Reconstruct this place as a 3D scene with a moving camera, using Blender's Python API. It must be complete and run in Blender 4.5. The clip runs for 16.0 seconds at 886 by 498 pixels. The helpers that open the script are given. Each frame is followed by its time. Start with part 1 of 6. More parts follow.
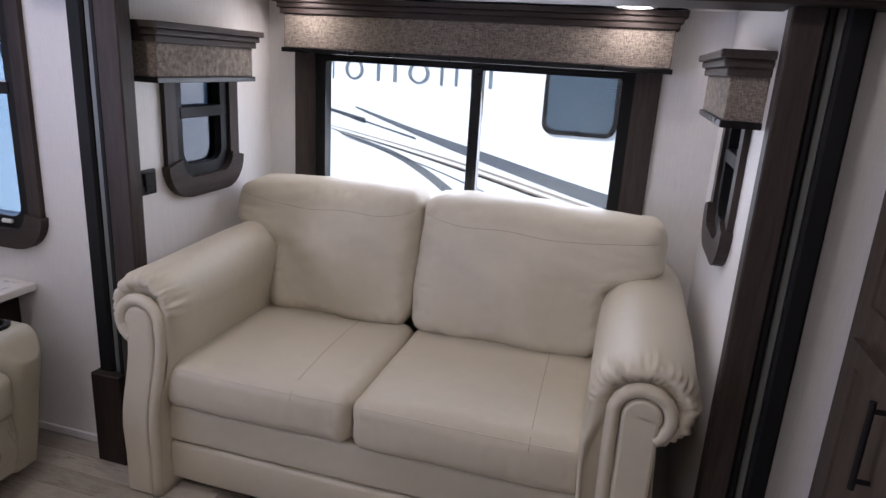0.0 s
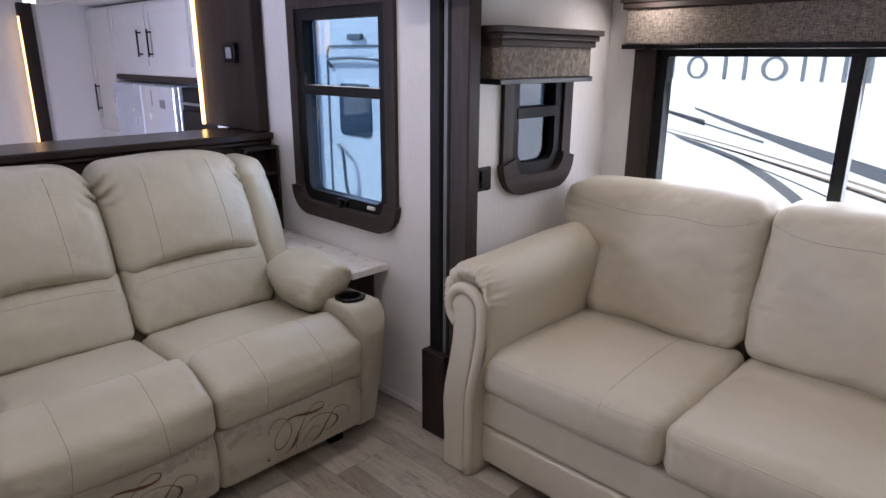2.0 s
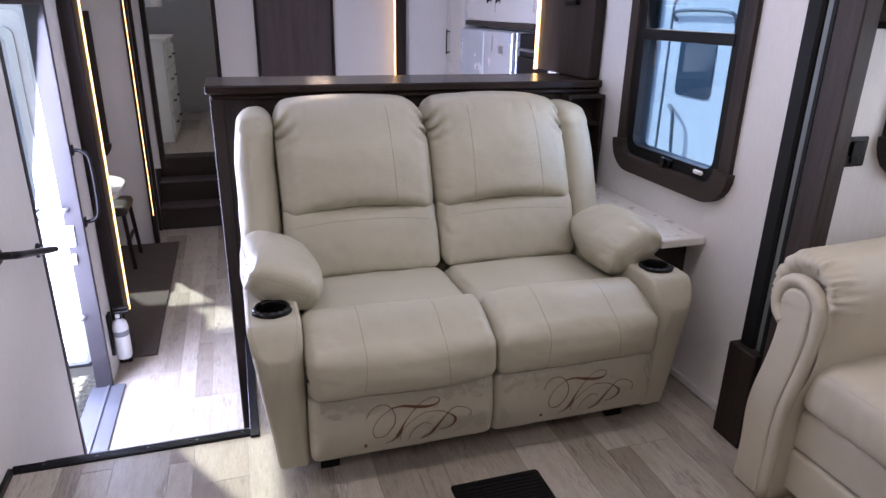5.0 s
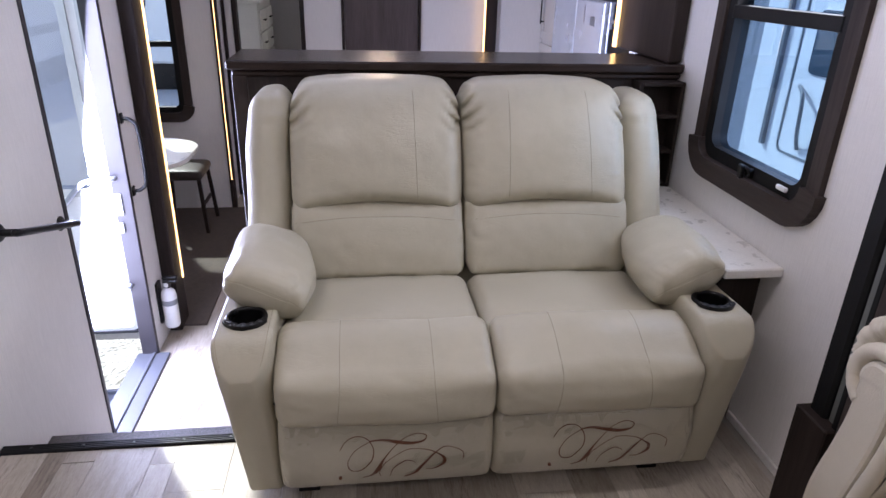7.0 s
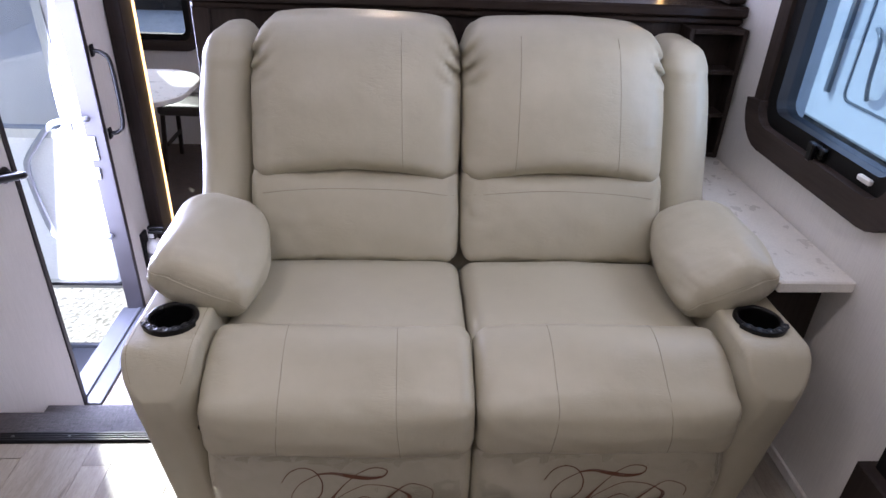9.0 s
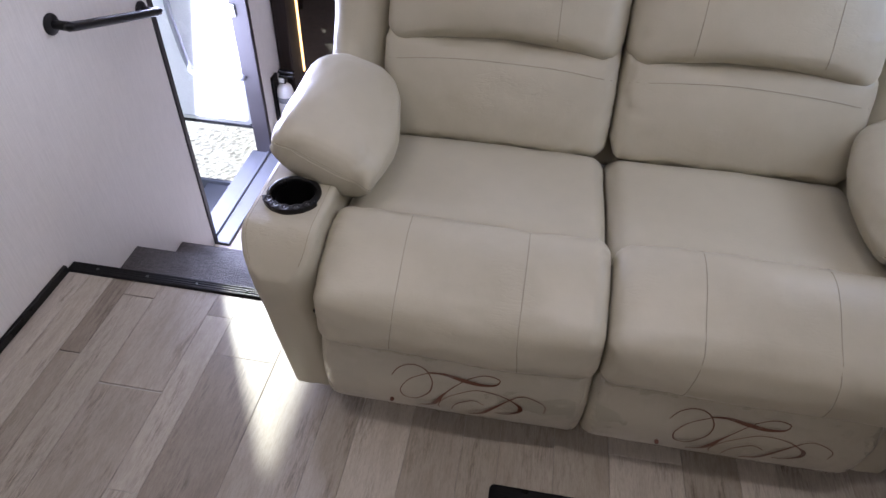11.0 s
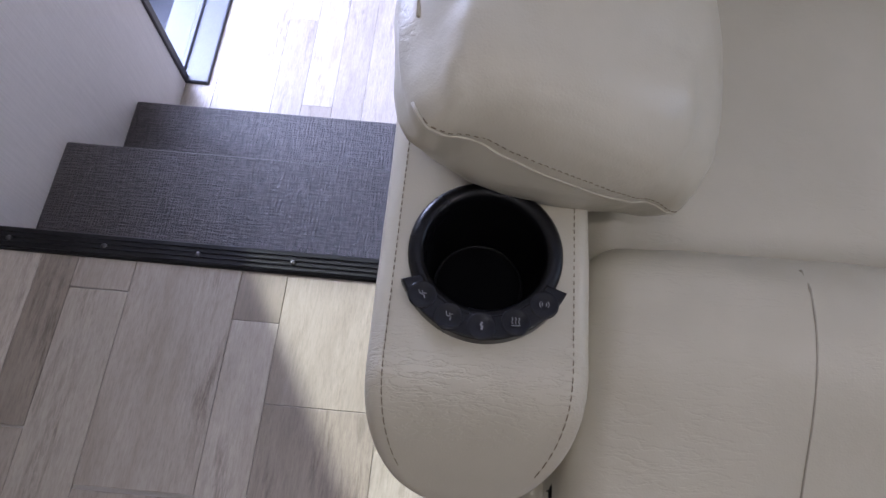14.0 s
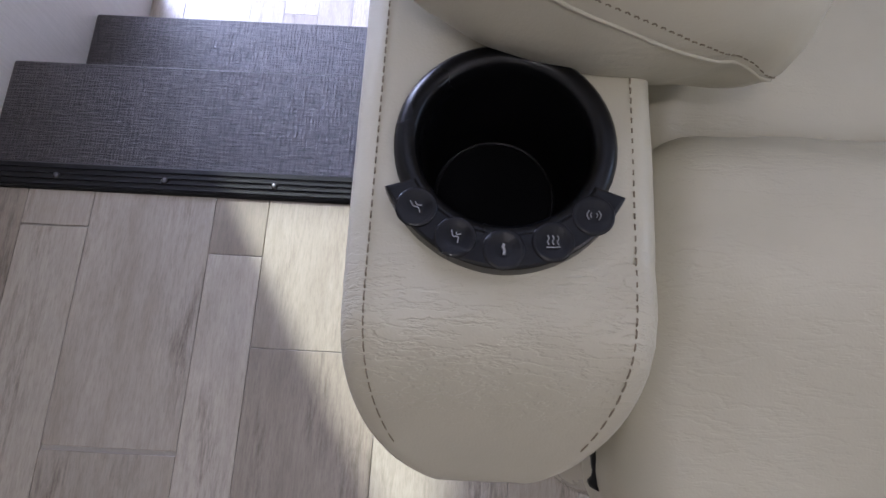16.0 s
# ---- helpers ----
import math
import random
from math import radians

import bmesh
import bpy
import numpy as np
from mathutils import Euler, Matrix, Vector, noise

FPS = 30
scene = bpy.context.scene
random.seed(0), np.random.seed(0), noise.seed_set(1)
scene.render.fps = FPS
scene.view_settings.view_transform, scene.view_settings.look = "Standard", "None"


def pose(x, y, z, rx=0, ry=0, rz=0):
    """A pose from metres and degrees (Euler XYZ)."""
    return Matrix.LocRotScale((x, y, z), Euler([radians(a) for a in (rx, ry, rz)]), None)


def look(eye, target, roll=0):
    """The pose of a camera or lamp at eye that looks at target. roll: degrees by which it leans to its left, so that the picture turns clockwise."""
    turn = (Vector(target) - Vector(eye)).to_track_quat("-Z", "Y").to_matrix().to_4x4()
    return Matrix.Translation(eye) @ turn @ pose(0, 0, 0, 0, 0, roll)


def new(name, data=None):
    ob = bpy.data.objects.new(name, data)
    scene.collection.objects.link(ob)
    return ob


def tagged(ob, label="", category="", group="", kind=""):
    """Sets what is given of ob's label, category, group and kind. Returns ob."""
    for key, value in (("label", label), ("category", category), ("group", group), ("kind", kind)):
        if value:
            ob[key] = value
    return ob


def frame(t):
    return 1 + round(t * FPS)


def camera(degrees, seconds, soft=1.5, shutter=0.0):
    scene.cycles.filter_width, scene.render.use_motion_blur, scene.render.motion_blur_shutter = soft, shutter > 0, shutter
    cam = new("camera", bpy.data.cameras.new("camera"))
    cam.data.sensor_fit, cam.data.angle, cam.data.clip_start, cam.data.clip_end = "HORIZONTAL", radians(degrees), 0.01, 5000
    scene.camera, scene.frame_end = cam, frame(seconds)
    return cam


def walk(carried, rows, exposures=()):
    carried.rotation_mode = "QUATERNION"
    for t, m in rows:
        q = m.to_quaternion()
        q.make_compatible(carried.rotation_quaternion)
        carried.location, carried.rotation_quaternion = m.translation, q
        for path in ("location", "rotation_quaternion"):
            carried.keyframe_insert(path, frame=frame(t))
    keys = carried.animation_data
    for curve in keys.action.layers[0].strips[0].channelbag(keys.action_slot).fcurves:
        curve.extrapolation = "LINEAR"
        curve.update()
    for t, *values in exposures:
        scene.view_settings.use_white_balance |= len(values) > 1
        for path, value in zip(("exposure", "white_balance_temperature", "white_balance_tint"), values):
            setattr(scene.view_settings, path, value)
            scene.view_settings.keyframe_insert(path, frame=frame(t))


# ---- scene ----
cam = camera(68.9, 16.0)
PATH = [
    (0, (0.368, 0.845, 1.438), (-0.139, 2.699, 0.885), 3.5),
    (0.5, (0.356, 0.864, 1.422), (-0.191, 2.706, 0.867), 3.4),
    (1, (0.352, 0.885, 1.428), (-0.358, 2.666, 0.862), 2.7),
    (1.5, (0.332, 0.898, 1.424), (-0.71, 2.508, 0.859), 1.0),
    (2, (0.326, 0.904, 1.412), (-1.012, 2.276, 0.842), 0.3),
    (2.5, (0.327, 0.929, 1.4), (-1.174, 2.111, 0.811), 0.4),
    (3, (0.316, 0.929, 1.391), (-1.279, 1.974, 0.789), 0.9),
    (3.5, (0.301, 0.907, 1.37), (-1.373, 1.816, 0.762), 1.7),
    (4, (0.3, 0.927, 1.363), (-1.438, 1.67, 0.707), 1.1),
    (4.5, (0.286, 0.952, 1.359), (-1.488, 1.595, 0.697), 0.9),
    (5, (0.212, 0.976, 1.353), (-1.573, 1.549, 0.656), 1.1),
    (7.3, (-0.042, 1.38, 1.383), (-1.86, 1.597, 0.58), 1.9),
    (7.5, (-0.057, 1.406, 1.376), (-1.875, 1.614, 0.569), 2.1),
    (8, (-0.167, 1.448, 1.371), (-1.97, 1.648, 0.529), 2.6),
    (8.2, (-0.232, 1.447, 1.361), (-2.029, 1.658, 0.509), 2.8),
    (10.3, (-0.489, 1.635, 1.357), (-2.012, 1.493, 0.068), 2.0),
    (10.5, (-0.509, 1.597, 1.34), (-2.012, 1.437, 0.03), 2.8),
    (11, (-0.577, 1.459, 1.343), (-2.027, 1.262, -0.02), 2.5),
    (11.5, (-0.655, 1.325, 1.336), (-2.064, 1.148, -0.072), 3.5),
    (12, (-0.788, 1.252, 1.307), (-2.107, 1.082, -0.186), 4.2),
    (12.5, (-0.981, 1.199, 1.293), (-2.168, 1.037, -0.309), 3.9),
    (13, (-1.094, 1.11, 1.263), (-2.144, 1.018, -0.437), 6.6),
    (13.5, (-1.252, 1.029, 1.138), (-2.085, 0.993, -0.68), 3.4),
    (14, (-1.364, 0.997, 0.95), (-2.144, 0.98, -0.891), 3.9),
    (14.5, (-1.396, 1.0, 0.843), (-2.11, 0.973, -1.025), 1.7),
    (15, (-1.396, 0.996, 0.825), (-2.062, 0.968, -1.061), 1.1),
    (15.5, (-1.401, 0.994, 0.827), (-2.021, 0.973, -1.074), 1.5),
    (16, (-1.401, 0.999, 0.821), (-1.968, 0.976, -1.096), 0.7),
]
walk(cam, [(t, look(eye, target, roll)) for t, eye, target, roll in PATH], [(0.0, 1.18, 6300, 22), (1.6, 1.27, 6400, 21.8), (2.6, 1.15, 6500, 21.5), (3.5, 1.36, 6700, 21.5), (5.0, 1.44, 6300, 22.5), (8.0, 1.47, 6300, 22.5), (10.5, 1.24, 6350, 22.5), (11.5, 1.30, 6250, 21.5), (12.5, 1.18, 6000, 21.5), (14.0, 1.10, 6000, 21.5), (15.0, 1.26, 6050, 19.5), (16.0, 1.27, 6050, 19.5)])

# ---- world, sun, large lights ----
SUN_TO = Vector((0.85, 0.527, -0.825)).normalized()
world = bpy.data.worlds.new("sky")
scene.world = world
world.use_nodes = True
wn = world.node_tree.nodes
sky = wn.new("ShaderNodeTexSky")
sky.sky_type, sky.sun_disc = "NISHITA", False
sky.sun_elevation = math.asin(-SUN_TO.z)
sky.sun_rotation = math.atan2(-SUN_TO.x, -SUN_TO.y)
world.node_tree.links.new(sky.outputs[0], wn["Background"].inputs[0])
wn["Background"].inputs[1].default_value = 0.15
sun = new("sun", bpy.data.lights.new("sun", "SUN"))
sun.data.energy, sun.data.angle, sun.data.color = 3.4, radians(1.6), (0.91, 1.0, 0.85)
sun.matrix_world = Matrix.Translation((0, 0, 8)) @ SUN_TO.to_track_quat("-Z", "Y").to_matrix().to_4x4()


def area(name, at, to, w, h, watts, colour):
    """Daylight lamp in an opening, or the lamp of a ceiling fitting."""
    lamp = new(name, bpy.data.lights.new(name, "AREA"))
    lamp.data.shape, lamp.data.size, lamp.data.size_y = "RECTANGLE", w, h
    lamp.data.energy, lamp.data.color = watts, colour
    lamp.matrix_world = look(at, to)
    return lamp


DAY = (0.86, 0.92, 1.0)
area("daylight_big_window", (-0.28, 3.50, 1.08), (-0.28, 2.0, 0.6), 1.2, 0.66, 4.4, DAY)
area("daylight_side_window", (-1.85, 2.66, 1.10), (-1.85, 1.5, 0.6), 0.48, 0.8, 3.0, DAY)
area("daylight_door", (-2.79, 0.02, 0.45), (-2.79, 1.2, 0.2), 0.62, 1.7, 42, (0.64, 0.72, 1.0))

# ---- materials ----


def shader(name):
    m = bpy.data.materials.new(name)
    m.use_nodes = True
    nodes, links = m.node_tree.nodes, m.node_tree.links
    return m, nodes, links, nodes["Principled BSDF"]


def coords(nodes, links, scale, source="Object"):
    tc, mp = nodes.new("ShaderNodeTexCoord"), nodes.new("ShaderNodeMapping")
    mp.inputs["Scale"].default_value = scale
    links.new(tc.outputs[source], mp.inputs[0])
    return mp.outputs[0]


def noise_tex(nodes, links, vec, scale, detail=4.0, rough=0.55):
    n = nodes.new("ShaderNodeTexNoise")
    n.inputs["Scale"].default_value, n.inputs["Detail"].default_value = scale, detail
    n.inputs["Roughness"].default_value = rough
    if vec is not None:
        links.new(vec, n.inputs["Vector"])
    return n.outputs[0]


def ramp(nodes, links, fac, stops):
    r = nodes.new("ShaderNodeValToRGB")
    while len(r.color_ramp.elements) < len(stops):
        r.color_ramp.elements.new(0.5)
    for e, (p, c) in zip(r.color_ramp.elements, stops):
        e.position, e.color = p, (*c, 1)
    links.new(fac, r.inputs[0])
    return r.outputs[0]


def mix(nodes, links, fac, a, b, mode="MIX"):
    x = nodes.new("ShaderNodeMix")
    x.data_type, x.blend_type = "RGBA", mode
    for key, v in ((0, fac), (6, a), (7, b)):
        if hasattr(v, "links"):
            links.new(v, x.inputs[key])
        else:
            x.inputs[key].default_value = v if key == 0 else (*v, 1)
    return x.outputs[2]


def bump(nodes, links, bsdf, height, strength, distance, below=None):
    b = nodes.new("ShaderNodeBump")
    b.inputs["Strength"].default_value, b.inputs["Distance"].default_value = strength, distance
    links.new(height, b.inputs["Height"])
    if below is not None:
        links.new(below, b.inputs["Normal"])
    links.new(b.outputs[0], bsdf.inputs["Normal"])
    return b.outputs[0]


def tint(c, f):
    return tuple(min(1.0, v * f) for v in c)


def plain(name, col, rough=0.5, metal=0.0, var=0.12, scale=6.0, grain=220.0, relief=0.12, coat=0.0, stretch=(1, 1, 1)):
    """A surface with slow blotches, fine grain and a little relief."""
    m, nodes, links, b = shader(name)
    v = coords(nodes, links, stretch)
    slow, fine = noise_tex(nodes, links, v, scale), noise_tex(nodes, links, v, grain, 2)
    base = ramp(nodes, links, slow, [(0.3, tint(col, 1 - var)), (0.7, tint(col, 1 + var))])
    base = mix(nodes, links, 0.12, base, ramp(nodes, links, fine, [(0.35, tint(col, 0.6)), (0.65, tint(col, 1.3))]))
    links.new(base, b.inputs["Base Color"])
    links.new(ramp(nodes, links, slow, [(0.3, (rough * 0.85,) * 3), (0.7, (min(1, rough * 1.15),) * 3)]), b.inputs["Roughness"])
    b.inputs["Metallic"].default_value, b.inputs["Coat Weight"].default_value = metal, coat
    bump(nodes, links, b, fine, relief, 0.002)
    return m


def wood(name, dark, light, grain_axis=(1, 1, 0.08), rough=0.52, fine=90.0):
    """Printed wood: streaks along the axis whose scale is small."""
    m, nodes, links, b = shader(name)
    v = coords(nodes, links, grain_axis)
    streak, slow = noise_tex(nodes, links, v, fine, 6, 0.7), noise_tex(nodes, links, v, 14.0, 3)
    base = mix(nodes, links, 0.5, ramp(nodes, links, streak, [(0.3, dark), (0.72, light)]), ramp(nodes, links, slow, [(0.3, dark), (0.7, light)]))
    links.new(base, b.inputs["Base Color"])
    b.inputs["Roughness"].default_value = rough
    b.inputs["Specular IOR Level"].default_value = 0.2
    bump(nodes, links, b, streak, 0.18, 0.001)
    return m


def leather(name, col, rough=0.36, crease=0.16, band=None):
    """band: a stretch along x (metres) where fine sitting wrinkles gather; otherwise they lie in scattered patches."""
    m, nodes, links, b = shader(name)
    v = coords(nodes, links, (1, 1, 1))
    slow, mid = noise_tex(nodes, links, v, 3.0, 3), noise_tex(nodes, links, v, 26.0, 5)
    vor = nodes.new("ShaderNodeTexVoronoi")
    vor.feature, vor.inputs["Scale"].default_value = "DISTANCE_TO_EDGE", 420.0
    links.new(v, vor.inputs["Vector"])
    base = ramp(nodes, links, slow, [(0.3, tint(col, 0.94)), (0.7, tint(col, 1.05))])
    base = mix(nodes, links, 0.25, base, ramp(nodes, links, mid, [(0.3, tint(col, 0.88)), (0.7, tint(col, 1.06))]))
    links.new(base, b.inputs["Base Color"])
    links.new(ramp(nodes, links, mid, [(0.3, (rough * 0.85,) * 3), (0.7, (rough * 1.2,) * 3)]), b.inputs["Roughness"])
    b.inputs["Specular IOR Level"].default_value = 0.42
    first = bump(nodes, links, b, vor.outputs["Distance"], 0.10, 0.0012)
    b2 = nodes.new("ShaderNodeBump")
    b2.inputs["Strength"].default_value, b2.inputs["Distance"].default_value = 0.16, 0.006
    links.new(mid, b2.inputs["Height"])
    links.new(first, b2.inputs["Normal"])
    ridge = noise_tex(nodes, links, coords(nodes, links, (95, 22, 70) if band is None else (170, 42, 60)), 1.0, 4, 0.55)
    fold = ramp(nodes, links, ridge, [(0.44, (1, 1, 1)), (0.50, (0, 0, 0)), (0.56, (1, 1, 1))])
    where = ramp(nodes, links, noise_tex(nodes, links, v, 7.0, 2), [(0.5, (1, 1, 1)), (0.66, (0, 0, 0))])
    if band is not None:
        split, near, far_ = nodes.new("ShaderNodeSeparateXYZ"), nodes.new("ShaderNodeMapRange"), nodes.new("ShaderNodeMapRange")
        links.new(v, split.inputs[0])
        mid_x = (band[0] + band[1]) / 2
        for node, edge in ((near, band[0]), (far_, band[1])):
            node.inputs["From Min"].default_value, node.inputs["From Max"].default_value = mid_x, edge
            links.new(split.outputs[0], node.inputs["Value"])
        where = mix(nodes, links, 1.0, near.outputs[0], far_.outputs[0], "LIGHTEN")
    wrinkle = mix(nodes, links, 1.0, fold, where, "LIGHTEN")
    b3 = nodes.new("ShaderNodeBump")
    b3.inputs["Strength"].default_value, b3.inputs["Distance"].default_value = crease, 0.002
    links.new(wrinkle, b3.inputs["Height"])
    links.new(b2.outputs[0], b3.inputs["Normal"])
    links.new(b3.outputs[0], b.inputs["Normal"])
    return m


def woven(name, dark, light, sx, sy, rough=0.55, relief=0.35, spec=0.5):
    """Crossed threads: two stretched noises."""
    m, nodes, links, b = shader(name)
    a = noise_tex(nodes, links, coords(nodes, links, (sx, sy, sy)), 1.0, 3, 0.6)
    c = noise_tex(nodes, links, coords(nodes, links, (sy, sx, sx)), 1.0, 3, 0.6)
    f = mix(nodes, links, 0.5, a, c)
    links.new(ramp(nodes, links, f, [(0.42, dark), (0.60, light)]), b.inputs["Base Color"])
    b.inputs["Roughness"].default_value = rough
    b.inputs["Specular IOR Level"].default_value = spec
    bump(nodes, links, b, f, relief, 0.003 if spec < 0.6 else 0.008)
    return m


def floor_vinyl(name):
    """Grey-brown printed planks; each piece has its own tone and offset."""
    m, nodes, links, b = shader(name)
    info, tc = nodes.new("ShaderNodeObjectInfo"), nodes.new("ShaderNodeTexCoord")
    mul = nodes.new("ShaderNodeVectorMath")
    mul.operation = "SCALE"
    mul.inputs[0].default_value = (37.0, 53.0, 11.0)
    links.new(info.outputs["Random"], mul.inputs["Scale"])
    add = nodes.new("ShaderNodeVectorMath")
    links.new(tc.outputs["Object"], add.inputs[0])
    links.new(mul.outputs[0], add.inputs[1])
    mp = nodes.new("ShaderNodeMapping")
    mp.inputs["Scale"].default_value = (16.0, 130.0, 1.0)
    links.new(add.outputs[0], mp.inputs[0])
    streak = noise_tex(nodes, links, mp.outputs[0], 1.0, 8, 0.78)
    mp2 = nodes.new("ShaderNodeMapping")
    mp2.inputs["Scale"].default_value = (4.2, 15.0, 1.0)
    links.new(add.outputs[0], mp2.inputs[0])
    blotch = noise_tex(nodes, links, mp2.outputs[0], 1.0, 4)
    tone = ramp(nodes, links, info.outputs["Random"], [(0.0, (0.255, 0.216, 0.17)), (0.25, (0.51, 0.463, 0.392)), (0.5, (0.345, 0.306, 0.25)), (0.75, (0.545, 0.498, 0.428)), (1.0, (0.297, 0.257, 0.207))])
    soft = ramp(nodes, links, streak, [(0.30, (0.78, 0.77, 0.76)), (0.58, (1.0, 1.0, 1.0)), (0.8, (1.09, 1.09, 1.08))])
    dark = ramp(nodes, links, streak, [(0.36, (0.42, 0.39, 0.37)), (0.54, (0.96, 0.95, 0.95))])
    worn = ramp(nodes, links, blotch, [(0.50, (0, 0, 0)), (0.66, (1, 1, 1))])
    base = mix(nodes, links, 0.9, tone, soft, "MULTIPLY")
    base = mix(nodes, links, worn, base, mix(nodes, links, 1.0, base, dark, "MULTIPLY"))
    base = mix(nodes, links, 0.5, base, ramp(nodes, links, blotch, [(0.30, (0.66, 0.62, 0.58)), (0.50, (1.0, 1.0, 1.0))]), "MULTIPLY")
    mp3 = nodes.new("ShaderNodeMapping")
    mp3.inputs["Scale"].default_value = (70.0, 480.0, 1.0)
    links.new(add.outputs[0], mp3.inputs[0])
    grain = noise_tex(nodes, links, mp3.outputs[0], 1.0, 4, 0.65)
    base = mix(nodes, links, 0.42, base, ramp(nodes, links, grain, [(0.34, (0.66, 0.64, 0.62)), (0.52, (1.0, 1.0, 1.0)), (0.7, (1.14, 1.13, 1.12))]), "MULTIPLY")
    links.new(base, b.inputs["Base Color"])
    links.new(ramp(nodes, links, streak, [(0.3, (0.46,) * 3), (0.7, (0.32,) * 3)]), b.inputs["Roughness"])
    bump(nodes, links, b, streak, 0.12, 0.001)
    return m


def wallboard(name, col):
    """Vinyl wall panel with a faint vertical linen print."""
    m, nodes, links, b = shader(name)
    thread = noise_tex(nodes, links, coords(nodes, links, (340, 340, 14)), 1.0, 3)
    cross = noise_tex(nodes, links, coords(nodes, links, (30, 30, 300)), 1.0, 2)
    slow = noise_tex(nodes, links, coords(nodes, links, (1, 1, 1)), 2.2, 3)
    base = mix(nodes, links, 0.5, ramp(nodes, links, thread, [(0.35, tint(col, 0.86)), (0.6, tint(col, 1.06))]), ramp(nodes, links, cross, [(0.3, tint(col, 0.94)), (0.7, tint(col, 1.03))]))
    base = mix(nodes, links, 0.3, base, ramp(nodes, links, slow, [(0.3, tint(col, 0.94)), (0.7, tint(col, 1.04))]))
    links.new(base, b.inputs["Base Color"])
    b.inputs["Roughness"].default_value = 0.62
    bump(nodes, links, b, thread, 0.15, 0.001)
    return m


def glow(name, col, strength):
    m, nodes, links, b = shader(name)
    b.inputs["Base Color"].default_value = (*col, 1)
    b.inputs["Emission Color"].default_value = (*col, 1)
    b.inputs["Emission Strength"].default_value = strength
    return m


def gloss_at_grazing(nodes, links, low=0.04, high=0.7):
    """Share of mirror gloss: little face on, more at a slant."""
    lw, pw, mr = nodes.new("ShaderNodeLayerWeight"), nodes.new("ShaderNodeMath"), nodes.new("ShaderNodeMapRange")
    lw.inputs["Blend"].default_value = 0.5
    pw.operation, pw.inputs[1].default_value = "POWER", 4.0
    mr.inputs["To Min"].default_value, mr.inputs["To Max"].default_value = low, high
    links.new(lw.outputs["Facing"], pw.inputs[0])
    links.new(pw.outputs[0], mr.inputs["Value"])
    return mr.outputs[0]


def glass(name, tone, rough=0.0, low=0.04):
    """A clear or tinted pane: light passes straight, with a thin gloss."""
    m, nodes, links, b = shader(name)
    clear = nodes.new("ShaderNodeBsdfTransparent")
    gloss = nodes.new("ShaderNodeBsdfGlossy")
    join = nodes.new("ShaderNodeMixShader")
    f = gloss_at_grazing(nodes, links, low)
    clear.inputs[0].default_value = (*tone, 1)
    gloss.inputs["Roughness"].default_value = rough
    links.new(f, join.inputs[0])
    links.new(clear.outputs[0], join.inputs[1])
    links.new(gloss.outputs[0], join.inputs[2])
    links.new(join.outputs[0], nodes["Material Output"].inputs[0])
    return m


def gravel_mat(name):
    m, nodes, links, b = shader(name)
    v = coords(nodes, links, (1, 1, 1))
    vor = nodes.new("ShaderNodeTexVoronoi")
    vor.inputs["Scale"].default_value = 32.0
    links.new(v, vor.inputs["Vector"])
    sep = nodes.new("ShaderNodeSeparateColor")
    links.new(vor.outputs["Color"], sep.inputs[0])
    stones = ramp(nodes, links, sep.outputs[0], [(0.1, (0.24, 0.235, 0.225)), (0.5, (0.50, 0.49, 0.47)), (0.9, (0.70, 0.69, 0.67))])
    slow = noise_tex(nodes, links, v, 0.8, 4)
    links.new(mix(nodes, links, 0.4, stones, ramp(nodes, links, slow, [(0.3, (0.42, 0.41, 0.39)), (0.7, (0.60, 0.59, 0.57))])), b.inputs["Base Color"])
    b.inputs["Roughness"].default_value = 0.9
    bump(nodes, links, b, vor.outputs["Distance"], 0.9, 0.02)
    return m


CREAM = leather("cream_leather", (0.56, 0.51, 0.405), rough=0.43)
GREIGE = leather("greige_leather", (0.452, 0.422, 0.325))
GREIGE_CREASED = leather("creased_greige_leather", (0.452, 0.422, 0.325), crease=0.34, band=(-1.500, -1.405))
WALL = wallboard("white_linen_wallboard", (0.74, 0.72, 0.70))
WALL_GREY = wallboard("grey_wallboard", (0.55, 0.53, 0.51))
CEIL = plain("ceiling_white", (0.80, 0.79, 0.77), 0.7, var=0.03)
DARKWOOD = wood("dark_brown_wood", (0.012, 0.0082, 0.0068), (0.040, 0.029, 0.025))
DARKWOOD_Y = wood("dark_brown_wood_across", (0.015, 0.010, 0.008), (0.046, 0.033, 0.028), (1, 0.08, 1), 0.22)
GREYWOOD = wood("grey_brown_trim_wood", (0.022, 0.0165, 0.0145), (0.066, 0.051, 0.046))
GREYWOOD_Y = wood("grey_brown_trim_across", (0.022, 0.0165, 0.0145), (0.066, 0.051, 0.046), (1, 0.08, 1))
GREYWOOD_X = wood("grey_brown_trim_along", (0.022, 0.0165, 0.0145), (0.066, 0.051, 0.046), (0.08, 1, 1))
CABINET_WHITE = plain("white_cabinet_paint", (0.66, 0.65, 0.64), 0.45, var=0.04)
BLACK = plain("black_plastic", (0.0035, 0.0035, 0.004), 0.30, var=0.2, relief=0.03)
BLACK.node_tree.nodes["Principled BSDF"].inputs["Specular IOR Level"].default_value = 0.3
RUBBER = plain("black_rubber_seal", (0.005, 0.005, 0.0055), 0.6, var=0.25)
RUBBER.node_tree.nodes["Principled BSDF"].inputs["Specular IOR Level"].default_value = 0.25
BLACK_METAL = plain("black_painted_metal", (0.005, 0.005, 0.006), 0.42)
